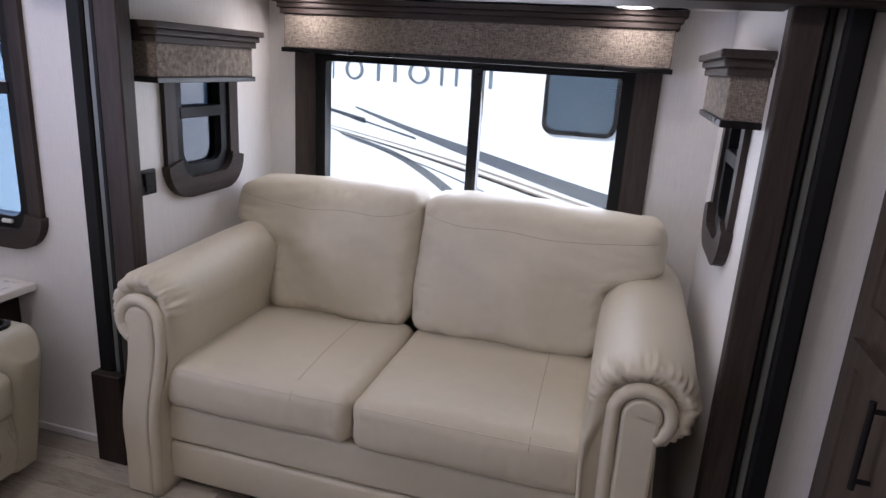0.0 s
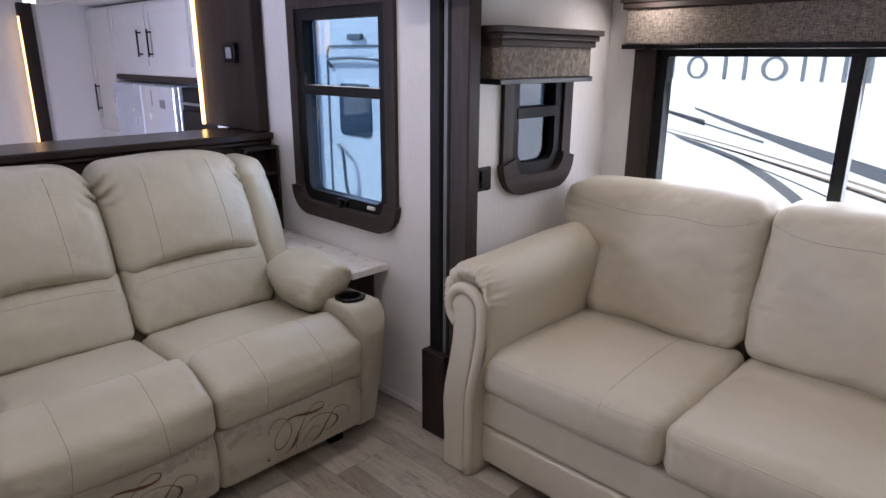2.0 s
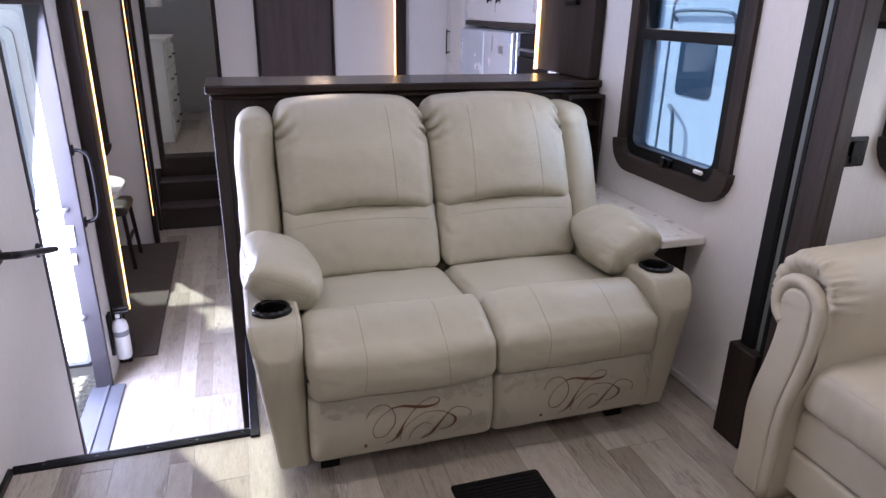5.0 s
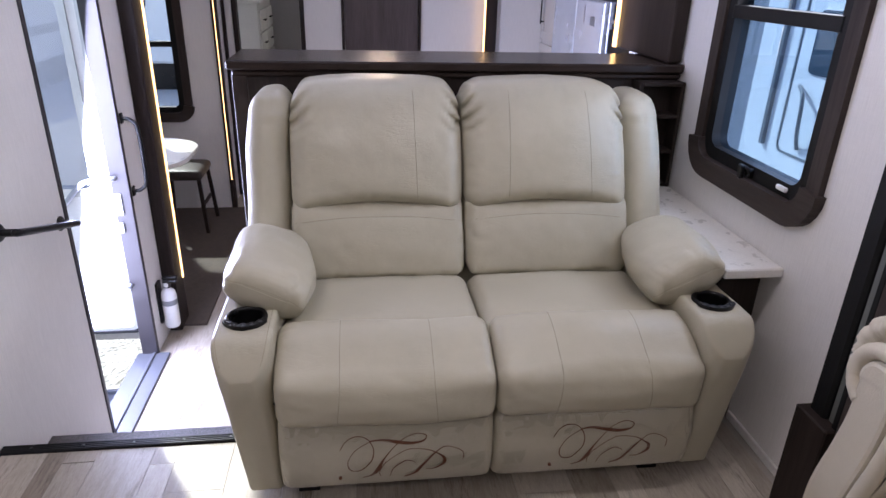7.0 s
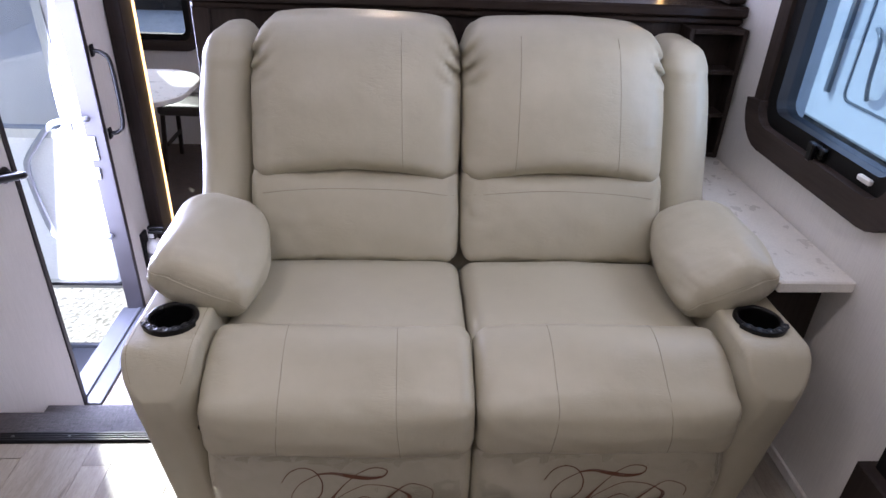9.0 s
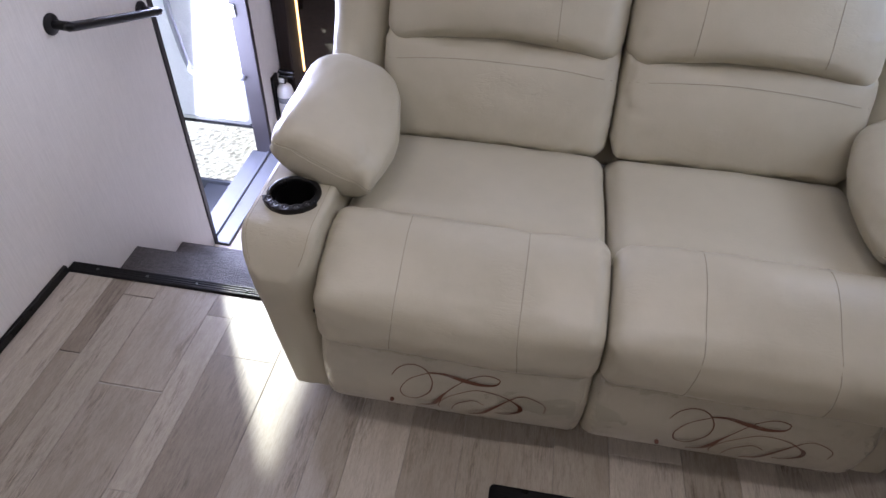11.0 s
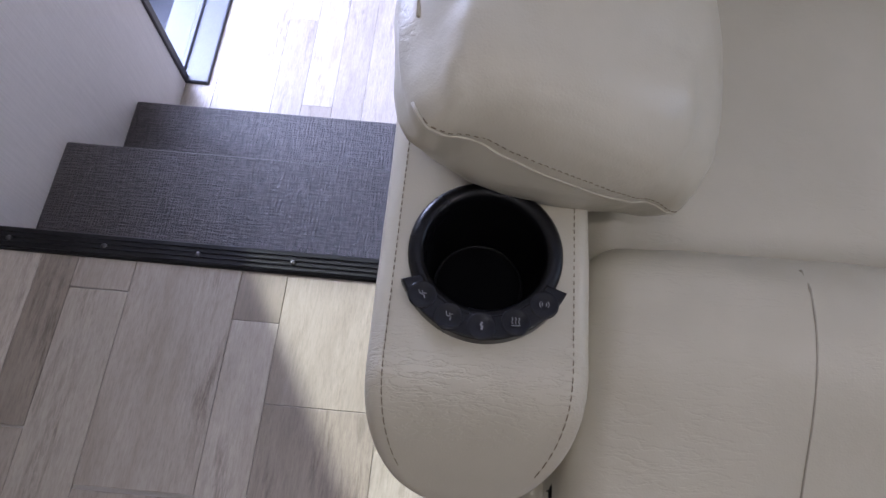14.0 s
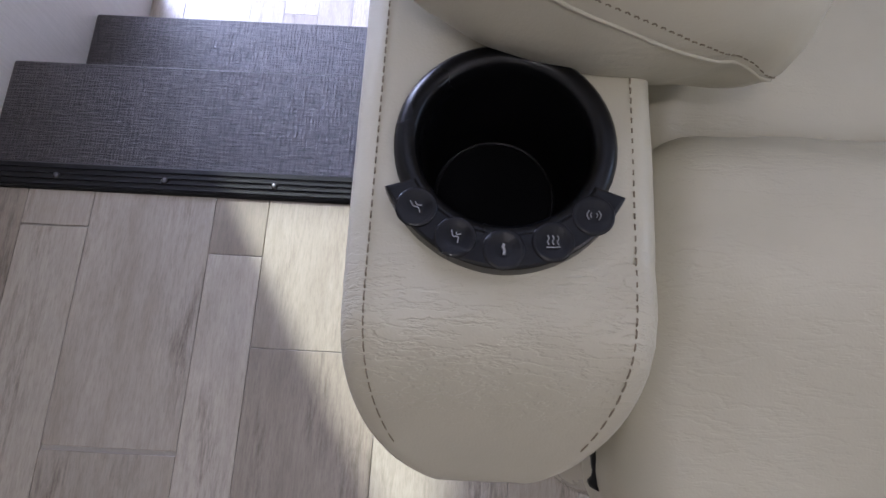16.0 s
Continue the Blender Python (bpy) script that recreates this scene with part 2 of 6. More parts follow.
BLACK_METAL.node_tree.nodes["Principled BSDF"].inputs["Specular IOR Level"].default_value = 0.3
TREAD = woven("dark_woven_vinyl", (0.005, 0.004, 0.0042), (0.072, 0.059, 0.062), 30, 270, 0.42, 1.0, spec=1.0)
VALANCE = woven("taupe_tweed_fabric", (0.085, 0.068, 0.055), (0.27, 0.23, 0.19), 60, 420, 0.9, 0.5)
ALU = plain("brushed_aluminium", (0.52, 0.53, 0.55), 0.35, 0.9, var=0.06, stretch=(1, 1, 0.05))
SEALGREY = plain("grey_green_seal", (0.15, 0.16, 0.15), 0.5, 0.4, stretch=(1, 1, 0.1))
STONE = plain("pale_stone_laminate", (0.70, 0.68, 0.64), 0.3, var=0.05, scale=20)
STEPWOOD = wood("dark_step_wood", (0.022, 0.016, 0.013), (0.06, 0.046, 0.039), (1, 0.08, 1), 0.4)
RUG = plain("brown_carpet", (0.085, 0.068, 0.058), 0.95, var=0.25, scale=30, grain=500, relief=0.8)
FLOOR = floor_vinyl("grey_brown_vinyl_plank")
SUBFLOOR = plain("floor_joint", (0.40, 0.37, 0.33), 0.6)
GLASS = glass("clear_glass", (0.93, 0.95, 0.96))
TINT = glass("tinted_glass", (0.50, 0.61, 0.73))
DARKTINT = glass("dark_tinted_glass", (0.13, 0.17, 0.215))
LED = glow("amber_led_strip", (1.0, 0.62, 0.22), 1.6)
PUCK = glow("lamp_diffuser", (1.0, 0.93, 0.82), 5.0)
BULB = glow("pendant_bulb", (1.0, 0.56, 0.20), 1.3)
RVWHITE = plain("white_gelcoat", (0.80, 0.80, 0.80), 0.25, var=0.03)
DECAL = plain("grey_vinyl_decal", (0.10, 0.11, 0.13), 0.35)
DECAL_TAN = plain("tan_vinyl_decal", (0.30, 0.24, 0.21), 0.35)
LETTER = plain("slate_lettering", (0.13, 0.15, 0.17), 0.35)
MIRRORGLASS = glass("tinted_mirror_glass", (0.90, 0.92, 0.96), 0.0, 0.12)
GRAVEL = gravel_mat("pale_gravel")
SCREW = plain("dark_steel_screw", (0.10, 0.10, 0.10), 0.4, 0.8)
STITCH = plain("brown_stitch_thread", (0.20, 0.165, 0.115), 0.8)
THREAD = plain("seam_thread", (0.31, 0.28, 0.215), 0.8)
PRINT = plain("brown_ink_print", (0.13, 0.048, 0.024), 0.35)
APPLIANCE = plain("film_covered_steel", (0.62, 0.68, 0.78), 0.25, 0.3, var=0.06)
WHITE_PLASTIC = plain("white_enamel", (0.78, 0.78, 0.77), 0.35, var=0.04)
RAILGREY = plain("grey_painted_tube", (0.30, 0.31, 0.34), 0.4, 0.4)
DARKTRIM = plain("dark_bronze_paint", (0.026, 0.022, 0.025), 0.45)
THRESH = plain("grey_painted_step_metal", (0.10, 0.105, 0.12), 0.5, 0.3)
CABWOOD = wood("weathered_brown_wood", (0.045, 0.034, 0.027), (0.12, 0.094, 0.076))
WOODDOOR = wood("brown_wood_door", (0.060, 0.046, 0.044), (0.12, 0.098, 0.094))
DARKLEATHER = leather("dark_stool_vinyl", (0.05, 0.042, 0.038))
TRAILERGLASS = plain("dark_trailer_glass", (0.05, 0.075, 0.10), 0.08, var=0.1)
LABELGREY = plain("label_grey", (0.22, 0.23, 0.25), 0.5)
ICON = plain("pale_icon_print", (0.22, 0.22, 0.22), 0.5)

# ---- builders ----


def link_mesh(name, bm, material, smooth=False):
    bmesh.ops.recalc_face_normals(bm, faces=bm.faces)
    me = bpy.data.meshes.new(name)
    for f in bm.faces:
        f.smooth = smooth
    bm.to_mesh(me)
    bm.free()
    me.materials.append(material)
    return new(name, me)


def part(name, bm, material, parent, label="", smooth=False):
    """One mesh, built in world metres, under a thing or a part."""
    ob = link_mesh(name, bm, material, smooth)
    ob.parent = parent
    bpy.context.view_layer.update()
    ob.matrix_parent_inverse = parent.matrix_world.inverted()
    return tagged(ob, label)


def thing(name, at, label, category, group=""):
    ob = new(name)
    ob.empty_display_size = 0.05
    ob.location = at
    bpy.context.view_layer.update()
    return tagged(ob, label, category, group)


def solid(name, bm, material, label, category, kind="", smooth=False, group=""):
    return tagged(link_mesh(name, bm, material, smooth), label, category, group, kind)


def box(x0, x1, y0, y1, z0, z1, bev=0.0, bm=None, seg=1):
    out = bmesh.new() if bm is None else bm
    tmp = bmesh.new()
    bmesh.ops.create_cube(tmp, size=1.0, matrix=Matrix.Translation(((x0 + x1) / 2, (y0 + y1) / 2, (z0 + z1) / 2)) @ Matrix.Diagonal((abs(x1 - x0), abs(y1 - y0), abs(z1 - z0), 1)))
    if bev > 0:
        bmesh.ops.bevel(tmp, geom=tmp.edges[:], offset=bev, segments=seg, profile=0.5, affect="EDGES")
    merge(out, tmp)
    return out


def merge(out, tmp):
    me = bpy.data.meshes.new("tmp")
    tmp.to_mesh(me)
    out.from_mesh(me)
    bpy.data.meshes.remove(me)
    tmp.free()


def boxes(*rows, bev=0.0):
    bm = bmesh.new()
    for r in rows:
        box(*r, bev=bev, bm=bm)
    return bm


def tube(points, r, closed=False, n=8, bm=None, flat=1.0):
    """A round bar along the points."""
    bm = bmesh.new() if bm is None else bm
    pts = [Vector(p) for p in points]
    k, rings, up = len(pts), [], None
    radii = r if isinstance(r, (list, tuple)) else [r] * k
    for i, p in enumerate(pts):
        a = pts[(i - 1) % k] if (closed or i) else p
        b = pts[(i + 1) % k] if (closed or i < k - 1) else p
        d = (b - a).normalized()
        if up is None:
            up = d.orthogonal().normalized()
        up = (up - d * up.dot(d)).normalized()
        side = d.cross(up)
        rings.append([bm.verts.new(p + radii[i] * (up * math.cos(2 * math.pi * j / n) + side * math.sin(2 * math.pi * j / n) * flat)) for j in range(n)])
    for i in range(k if closed else k - 1):
        a, b = rings[i], rings[(i + 1) % k]
        for j in range(n):
            bm.faces.new((a[j], a[(j + 1) % n], b[(j + 1) % n], b[j]))
    if not closed:
        bm.faces.new(rings[0])
        bm.faces.new(rings[-1])
    return bm


def curve(points, steps=8, closed=False):
    """Catmull-Rom through the points."""
    p, out = [Vector(q) for q in points], []
    k = len(p)
    for i in range(k if closed else k - 1):
        a, b, c, d = (p[(i + o) % k] if closed else p[min(max(i + o, 0), k - 1)] for o in (-1, 0, 1, 2))
        for s in range(steps):
            t = s / steps
            out.append(0.5 * ((2 * b) + (c - a) * t + (2 * a - 5 * b + 4 * c - d) * t * t + (3 * b - a - 3 * c + d) * t ** 3))
    if not closed:
        out.append(p[-1])
    return out


def rounded(u0, u1, v0, v1, radii, n=6):
    """Corner radii: low-left, low-right, top-right, top-left."""
    if not isinstance(radii, (list, tuple)):
        radii = [radii] * 4
    out = []
    for (cu, cv), a0, r in zip(((u0, v0), (u1, v0), (u1, v1), (u0, v1)), (180, 270, 0, 90), radii):
        ou, ov = cu + (r if cu == u0 else -r), cv + (r if cv == v0 else -r)
        for i in range(n + 1):
            a = radians(a0 + 90 * i / n)
            out.append((ou + r * math.cos(a), ov + r * math.sin(a)))
    return out


def on_y(u, v, d):
    return Vector((u, d, v))


def on_x(u, v, d):
    return Vector((d, u, v))


def on_z(u, v, d):
    return Vector((u, v, d))


def ring(place, outer, inner, d0, d1, bm=None):
    """A frame between two outlines with equal point counts."""
    bm = bmesh.new() if bm is None else bm
    loops = [[bm.verts.new(place(u, v, d)) for u, v in o] for o, d in ((outer, d0), (outer, d1), (inner, d1), (inner, d0))]
    n = len(outer)
    for a, b in zip(loops, loops[1:] + loops[:1]):
        for j in range(n):
            bm.faces.new((a[j], a[(j + 1) % n], b[(j + 1) % n], b[j]))
    return bm


def plate(place, outline, d0, d1, bm=None, bev=0.0):
    bm = bmesh.new() if bm is None else bm
    tmp = bmesh.new()
    a = [tmp.verts.new(place(u, v, d0)) for u, v in outline]
    b = [tmp.verts.new(place(u, v, d1)) for u, v in outline]
    fa, fb = tmp.faces.new(a), tmp.faces.new(b)
    for j in range(len(a)):
        tmp.faces.new((a[j], a[(j + 1) % len(a)], b[(j + 1) % len(a)], b[j]))
    if bev > 0:
        bmesh.ops.recalc_face_normals(tmp, faces=tmp.faces)
        bmesh.ops.bevel(tmp, geom=list({e for f in (fa, fb) for e in f.edges}), offset=bev, segments=2, profile=0.5, affect="EDGES")
    merge(bm, tmp)
    return bm


def lathe(profile, centre, n=32, bm=None, axis="z"):
    """Turns (radius, height) pairs round an upright axis."""
    bm = bmesh.new() if bm is None else bm
    c, rings = Vector(centre), []
    for r, h in profile:
        rings.append([bm.verts.new(c + Vector((r * math.cos(2 * math.pi * j / n), r * math.sin(2 * math.pi * j / n), h))) for j in range(n)])
    for a, b in zip(rings, rings[1:]):
        for j in range(n):
            bm.faces.new((a[j], a[(j + 1) % n], b[(j + 1) % n], b[j]))
    return bm


def steps_of(h, r, core):
    ts = [math.tan(radians(a)) for a in (45, 30, 15)]
    low = [-(h - r) - r * t for t in ts]
    mid = [-(h - r) + 2 * (h - r) * i / core for i in range(core + 1)]
    return low + mid + [-v for v in reversed(low)]


def cushion(x0, x1, y0, y1, z0, z1, r, bulge=(0, 0, 0), core=(8, 8, 6), fn=None, rough=0.002, freq=9.0, seed=0.0, bm=None, folds=0.0):
    """A stuffed block: rounded edges, swollen faces, a little unevenness, then fn bends it. Returns the mesh and its shape function."""
    bm = bmesh.new() if bm is None else bm
    c = Vector(((x0 + x1) / 2, (y0 + y1) / 2, (z0 + z1) / 2))
    h = ((x1 - x0) / 2, (y1 - y0) / 2, (z1 - z0) / 2)
    r = min(r, min(h) * 0.98)
    grid = [steps_of(h[i], r, core[i]) for i in range(3)]
    made = {}

    def shape(p):
        k = Vector([max(-(h[i] - r), min(h[i] - r, p[i])) for i in range(3)])
        d = Vector(p) - k
        q = k + d.normalized() * r if d.length > 1e-9 else Vector(p)
        u = [q[i] / h[i] for i in range(3)]
        s = [1 - min(1, abs(v)) ** 2 for v in u]
        q = q + Vector((bulge[0] * u[0] * s[1] * s[2], bulge[1] * u[1] * s[0] * s[2], bulge[2] * u[2] * s[0] * s[1]))
        w = c + q
        e = noise.noise(w * freq + Vector((seed, seed, 0))) * rough + noise.noise(w * freq * 3.1 + Vector((0, seed, seed))) * rough * 0.4
        if folds:
            a = sorted(abs(v) for v in u)
            near = smooth01((a[1] - 0.62) / 0.34)
            e -= folds * near * max(0.0, 1 - abs(noise.noise(w * 17.0 + Vector((seed * 3, 0, seed)))) * 5.0) ** 2
        w = w + d.normalized() * e if d.length > 1e-9 else w
        return fn(w) if fn else w

    def vert(i, j, k):
        key = (i, j, k)
        if key not in made:
            made[key] = bm.verts.new(shape((grid[0][i], grid[1][j], grid[2][k])))
        return made[key]

    nx, ny, nz = (len(g) - 1 for g in grid)
    for i in range(nx):
        for j in range(ny):
            for k in (0, nz):
                bm.faces.new((vert(i, j, k), vert(i + 1, j, k), vert(i + 1, j + 1, k), vert(i, j + 1, k)))
    for i in range(nx):
        for k in range(nz):
            for j in (0, ny):
                bm.faces.new((vert(i, j, k), vert(i + 1, j, k), vert(i + 1, j, k + 1), vert(i, j, k + 1)))
    for j in range(ny):
        for k in range(nz):
            for i in (0, nx):
                bm.faces.new((vert(i, j, k), vert(i, j + 1, k), vert(i, j + 1, k + 1), vert(i, j, k + 1)))
    shape.c, shape.h = c, h
    return bm, shape


def seam(shape, path, lift=1.0008, r=0.0010, n=5):
    """A stitched line on a cushion: path in the block's -1..1 coordinates."""
    pts = [shape([p[i] * shape.h[i] * lift for i in range(3)]) for p in path]
    return tube(pts, r, n=n)


def line(a, b, n=14):
    return [tuple(a[i] + (b[i] - a[i]) * t / n for i in range(3)) for t in range(n + 1)]


def smooth01(t):
    t = max(0.0, min(1.0, t))
    return t * t * (3 - 2 * t)

# ---- structure ----
NORTH, SOUTH, FRONT, FAR = 2.55, 0.22, 1.0, -5.8
LOW, TOP = -0.56, 1.95
SLIDE_W, SLIDE_E, SLIDE_N, SLIDE_TOP = -1.16, 0.675, 3.42, 1.665


def pierced(place, u0, u1, v0, v1, d0, d1, holes):
    """A wall with openings right through: each hole (a0, a1, b0, b1), in order along u."""
    bm = bmesh.new()

    def slab(a0, a1, b0, b1):
        if a1 - a0 > 1e-4 and b1 - b0 > 1e-4:
            plate(place, [(a0, b0), (a1, b0), (a1, b1), (a0, b1)], d0, d1, bm)

    at = u0
    for a0, a1, b0, b1 in holes:
        slab(at, a0, v0, v1)
        slab(a0, a1, v0, b0)
        slab(a0, a1, b1, v1)
        at = a1
    slab(at, u1, v0, v1)
    return bm


def structure(name, bm, material, label, category="wall"):
    return solid(name, bm, material, label, category, "structure")


# main walls: each is pierced by its window, door or slide-out
structure("wall_north", pierced(on_y, -2.95, FRONT, -0.02, TOP, NORTH, NORTH + 0.06, [(-2.17, -1.56, 0.80, 1.56), (-1.285, 0.84, -0.02, 1.70)]), WALL, "white linen-print wallboard with a window and a slide-out opening")
structure("wall_south", pierced(on_y, -3.47, FRONT, LOW - 0.1, TOP, SOUTH - 0.06, SOUTH, [(-3.14, -2.44, LOW - 0.1, 1.36)]), WALL, "white wallboard with the entry doorway")
structure("wall_front", boxes((FRONT, FRONT + 0.06, SOUTH, NORTH, -0.02, TOP)), WALL, "plain white wallboard at the end of the lounge")
structure("wall_partition", pierced(on_x, SOUTH, 2.46, LOW - 0.1, TOP, FAR - 0.05, FAR, [(0.25, 0.85, LOW - 0.1, 1.60)]), WALL, "white partition wall beyond the kitchen")
structure("ceiling", boxes((-9.2, FRONT + 0.06, SOUTH - 0.06, NORTH + 0.06, TOP, TOP + 0.05)), CEIL, "white ceiling panel", "ceiling")
# sofa slide-out
structure("wall_slide_north", pierced(on_y, SLIDE_W - 0.05, SLIDE_E + 0.05, -0.02, SLIDE_TOP, SLIDE_N, SLIDE_N + 0.05, [(-0.96, 0.385, 0.72, 1.47)]), WALL, "white wallboard behind the sofa with a wide window")
structure("wall_slide_west", pierced(on_x, 2.50, SLIDE_N, -0.02, SLIDE_TOP, SLIDE_W - 0.05, SLIDE_W, [(2.75, 3.11, 0.97, 1.40)]), WALL, "white slide-out side wall with a small window")
structure("wall_slide_east", pierced(on_x, 2.50, SLIDE_N, -0.02, SLIDE_TOP, SLIDE_E, SLIDE_E + 0.05, [(2.75, 3.11, 0.97, 1.40)]), WALL, "white slide-out side wall with a small window")
structure("ceiling_slide", boxes((SLIDE_W - 0.05, SLIDE_E + 0.05, 2.46, SLIDE_N + 0.05, SLIDE_TOP, SLIDE_TOP + 0.05)), CEIL, "white slide-out ceiling", "ceiling")
structure("wall_slide_header", boxes((-1.34, SLIDE_W - 0.05, 2.62, 2.64, -0.02, 1.70), (SLIDE_E + 0.05, 0.84, 2.62, 2.64, -0.02, 1.70), (-1.34, 0.84, 2.62, 2.64, SLIDE_TOP + 0.05, 1.75)), RUBBER, "black rubber slide-out seal")
# kitchen slide-out
structure("wall_kitchen_back", boxes((FAR, -2.95, 3.12, 3.15, LOW, 1.80)), WALL, "white wallboard behind the kitchen cabinets")
structure("wall_kitchen_end", boxes((FAR - 0.05, FAR, 2.50, 3.15, LOW, 1.80)), WALL, "white end wall of the kitchen slide-out")
structure("wall_kitchen_near", boxes((-2.95, -2.90, 2.62, 3.15, LOW, 1.80)), WALL, "white side wall of the kitchen slide-out")
structure("ceiling_kitchen", boxes((FAR - 0.05, -2.90, 2.61, 3.15, 1.80, 1.85)), CEIL, "white kitchen slide-out ceiling", "ceiling")
structure("wall_kitchen_header", boxes((FAR, -2.95, NORTH, NORTH + 0.06, 1.78, TOP)), WALL, "white wallboard over the kitchen opening")
# dinette slide-out
structure("wall_dinette_end", pierced(on_x, -0.75, SOUTH, LOW, 1.68, -5.47, -5.42, [(-0.62, -0.045, 0.245, 1.25)]), WALL, "white end wall of the dinette slide-out with a window")
structure("wall_dinette_back", boxes((-5.47, -3.47, -0.80, -0.75, LOW, 1.68)), WALL, "white back wall of the dinette slide-out")
structure("wall_dinette_near", boxes((-3.52, -3.47, -0.75, SOUTH - 0.06, LOW, 1.68)), WALL, "white side wall of the dinette slide-out")
structure("ceiling_dinette", boxes((-5.47, -3.47, -0.80, SOUTH, 1.68, 1.71)), CEIL, "white dinette ceiling", "ceiling")
structure("wall_south_west", boxes((FAR, -5.47, SOUTH - 0.06, SOUTH, LOW, TOP), (-5.47, -3.47, SOUTH - 0.06, SOUTH - 0.003, 1.71, TOP)), WALL, "white wallboard beside the dinette")
# upper hall beyond the far steps
structure("wall_hall_return", boxes((FAR - 0.05, FAR, 0.25, 0.305, 0.002, 1.60)), WALL, "narrow white wall beside the hall opening")
# added filler: blocks the bright outdoors that showed left of the hall steps
structure("wall_hall_low", boxes((-6.5, FAR - 0.05, 0.17, 0.249, LOW, -0.06)), DARKWOOD, "dark filler wall added to close a daylight gap beside the hall steps")
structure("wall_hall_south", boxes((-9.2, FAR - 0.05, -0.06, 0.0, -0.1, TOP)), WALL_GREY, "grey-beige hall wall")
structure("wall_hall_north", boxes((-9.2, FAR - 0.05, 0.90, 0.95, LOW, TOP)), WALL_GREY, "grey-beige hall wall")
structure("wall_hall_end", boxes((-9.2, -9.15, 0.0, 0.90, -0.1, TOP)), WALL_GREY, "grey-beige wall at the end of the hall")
structure("floor_hall", boxes((-9.2, -6.24, 0.0, 0.90, -0.06, -0.004)), SUBFLOOR, "raised hall floor", "floor")
structure("floor_upper", boxes((-1.70, FRONT, SOUTH, NORTH + 0.06, -0.12, -0.004), (-2.47, -1.70, 0.93, NORTH + 0.06, -0.12, -0.004), (-1.34, 0.84, NORTH + 0.06, SLIDE_N, -0.12, -0.004)), SUBFLOOR, "raised lounge floor under the planks", "floor")
structure("floor_lower", boxes((FAR, -1.70, SOUTH, 2.64, LOW - 0.1, LOW - 0.004), (-5.47, -3.47, -0.75, SOUTH, LOW - 0.1, LOW - 0.004), (FAR, -2.95, 2.64, 3.12, LOW - 0.1, LOW - 0.004)), SUBFLOOR, "lower kitchen floor under the planks", "floor")
structure("wall_platform", boxes((-2.47, -1.70, 0.93, 0.95, LOW, -0.12), (-2.47, -2.45, 0.95, NORTH, LOW, -0.12)), DARKWOOD, "dark panelled side of the raised lounge floor")
structure("stair_treads", boxes((-2.0, -1.715, SOUTH, 0.93, -0.205, -0.17), (-2.235, -1.97, SOUTH, 0.93, -0.39, -0.36), bev=0.004), TREAD, "dark woven-vinyl stair treads with square noses", "stairs")
structure("stair_risers", boxes((-1.73, -1.712, SOUTH, 0.93, -0.17, -0.012), (-1.985, -1.97, SOUTH, 0.93, -0.36, -0.205), (-2.225, -2.21, SOUTH, 0.93, LOW, -0.39)), TREAD, "dark stair risers", "stairs")
# floor edge strips
strip = structure("trim_floor_edge", boxes((-1.738, -1.701, SOUTH + 0.002, 0.945, -0.012, 0.006), (-1.738, -1.722, SOUTH + 0.002, 0.945, -0.035, -0.012), bev=0.002), BLACK_METAL, "black ribbed aluminium stair nosing with screws", "trim")
for i in range(4):
    part("rib", boxes((-1.732 + i * 0.008, -1.729 + i * 0.008, SOUTH + 0.004, 0.943, 0.006, 0.0085)), BLACK_METAL, strip)
for y in (0.31, 0.46, 0.608, 0.757, 0.90):
    part("screw", lathe([(0.0001, 0.0105), (0.003, 0.0105), (0.0045, 0.009), (0.0045, 0.006)], (-1.7175, y, 0), 12), SCREW, strip, "small steel screw", True)
structure("trim_floor_side", boxes((-2.42, -1.69, 0.925, 0.955, -0.02, 0.008), bev=0.002), BLACK_METAL, "black edge strip beside the recliner", "trim")
structure("baseboard_south", boxes((-1.70, FRONT, SOUTH, SOUTH + 0.012, 0.0, 0.026), bev=0.002), BLACK, "black baseboard strip along the wall", "trim")
structure("baseboard_north", boxes((-1.68, -1.306, NORTH - 0.010, NORTH, 0.0, 0.03), bev=0.002), WALL, "white baseboard strip under the window wall", "trim")
# slide-out jambs


def slide_jamb(x_in, x_out, name):
    """x_in: edge towards the sofa."""
    s = 1 if x_out > x_in else -1
    w = abs(x_out - x_in)

    def span(a, b):
        lo, hi = sorted((x_in + s * w * a, x_in + s * w * b))
        return lo, hi

    j = structure(name, boxes((*span(-0.02, 0.42), 2.482, 2.54, 0.0, 1.62), bev=0.004), GREYWOOD, "grey-brown wood jamb of the slide-out", "trim")
    part("metal_strip", boxes((*span(0.55, 0.68), 2.50, 2.62, 0.0, 1.62), bev=0.003), SEALGREY, j, "grey metal guide strip")
    part("seal", boxes((*span(0.42, 0.55), 2.488, 2.62, 0.0, 1.64), bev=0.006), RUBBER, j, "black bulb seal")
    part("seal", boxes((*span(0.68, 1.0), 2.488, 2.62, 0.0, 1.64), bev=0.008), RUBBER, j, "black bulb seal")
    return j


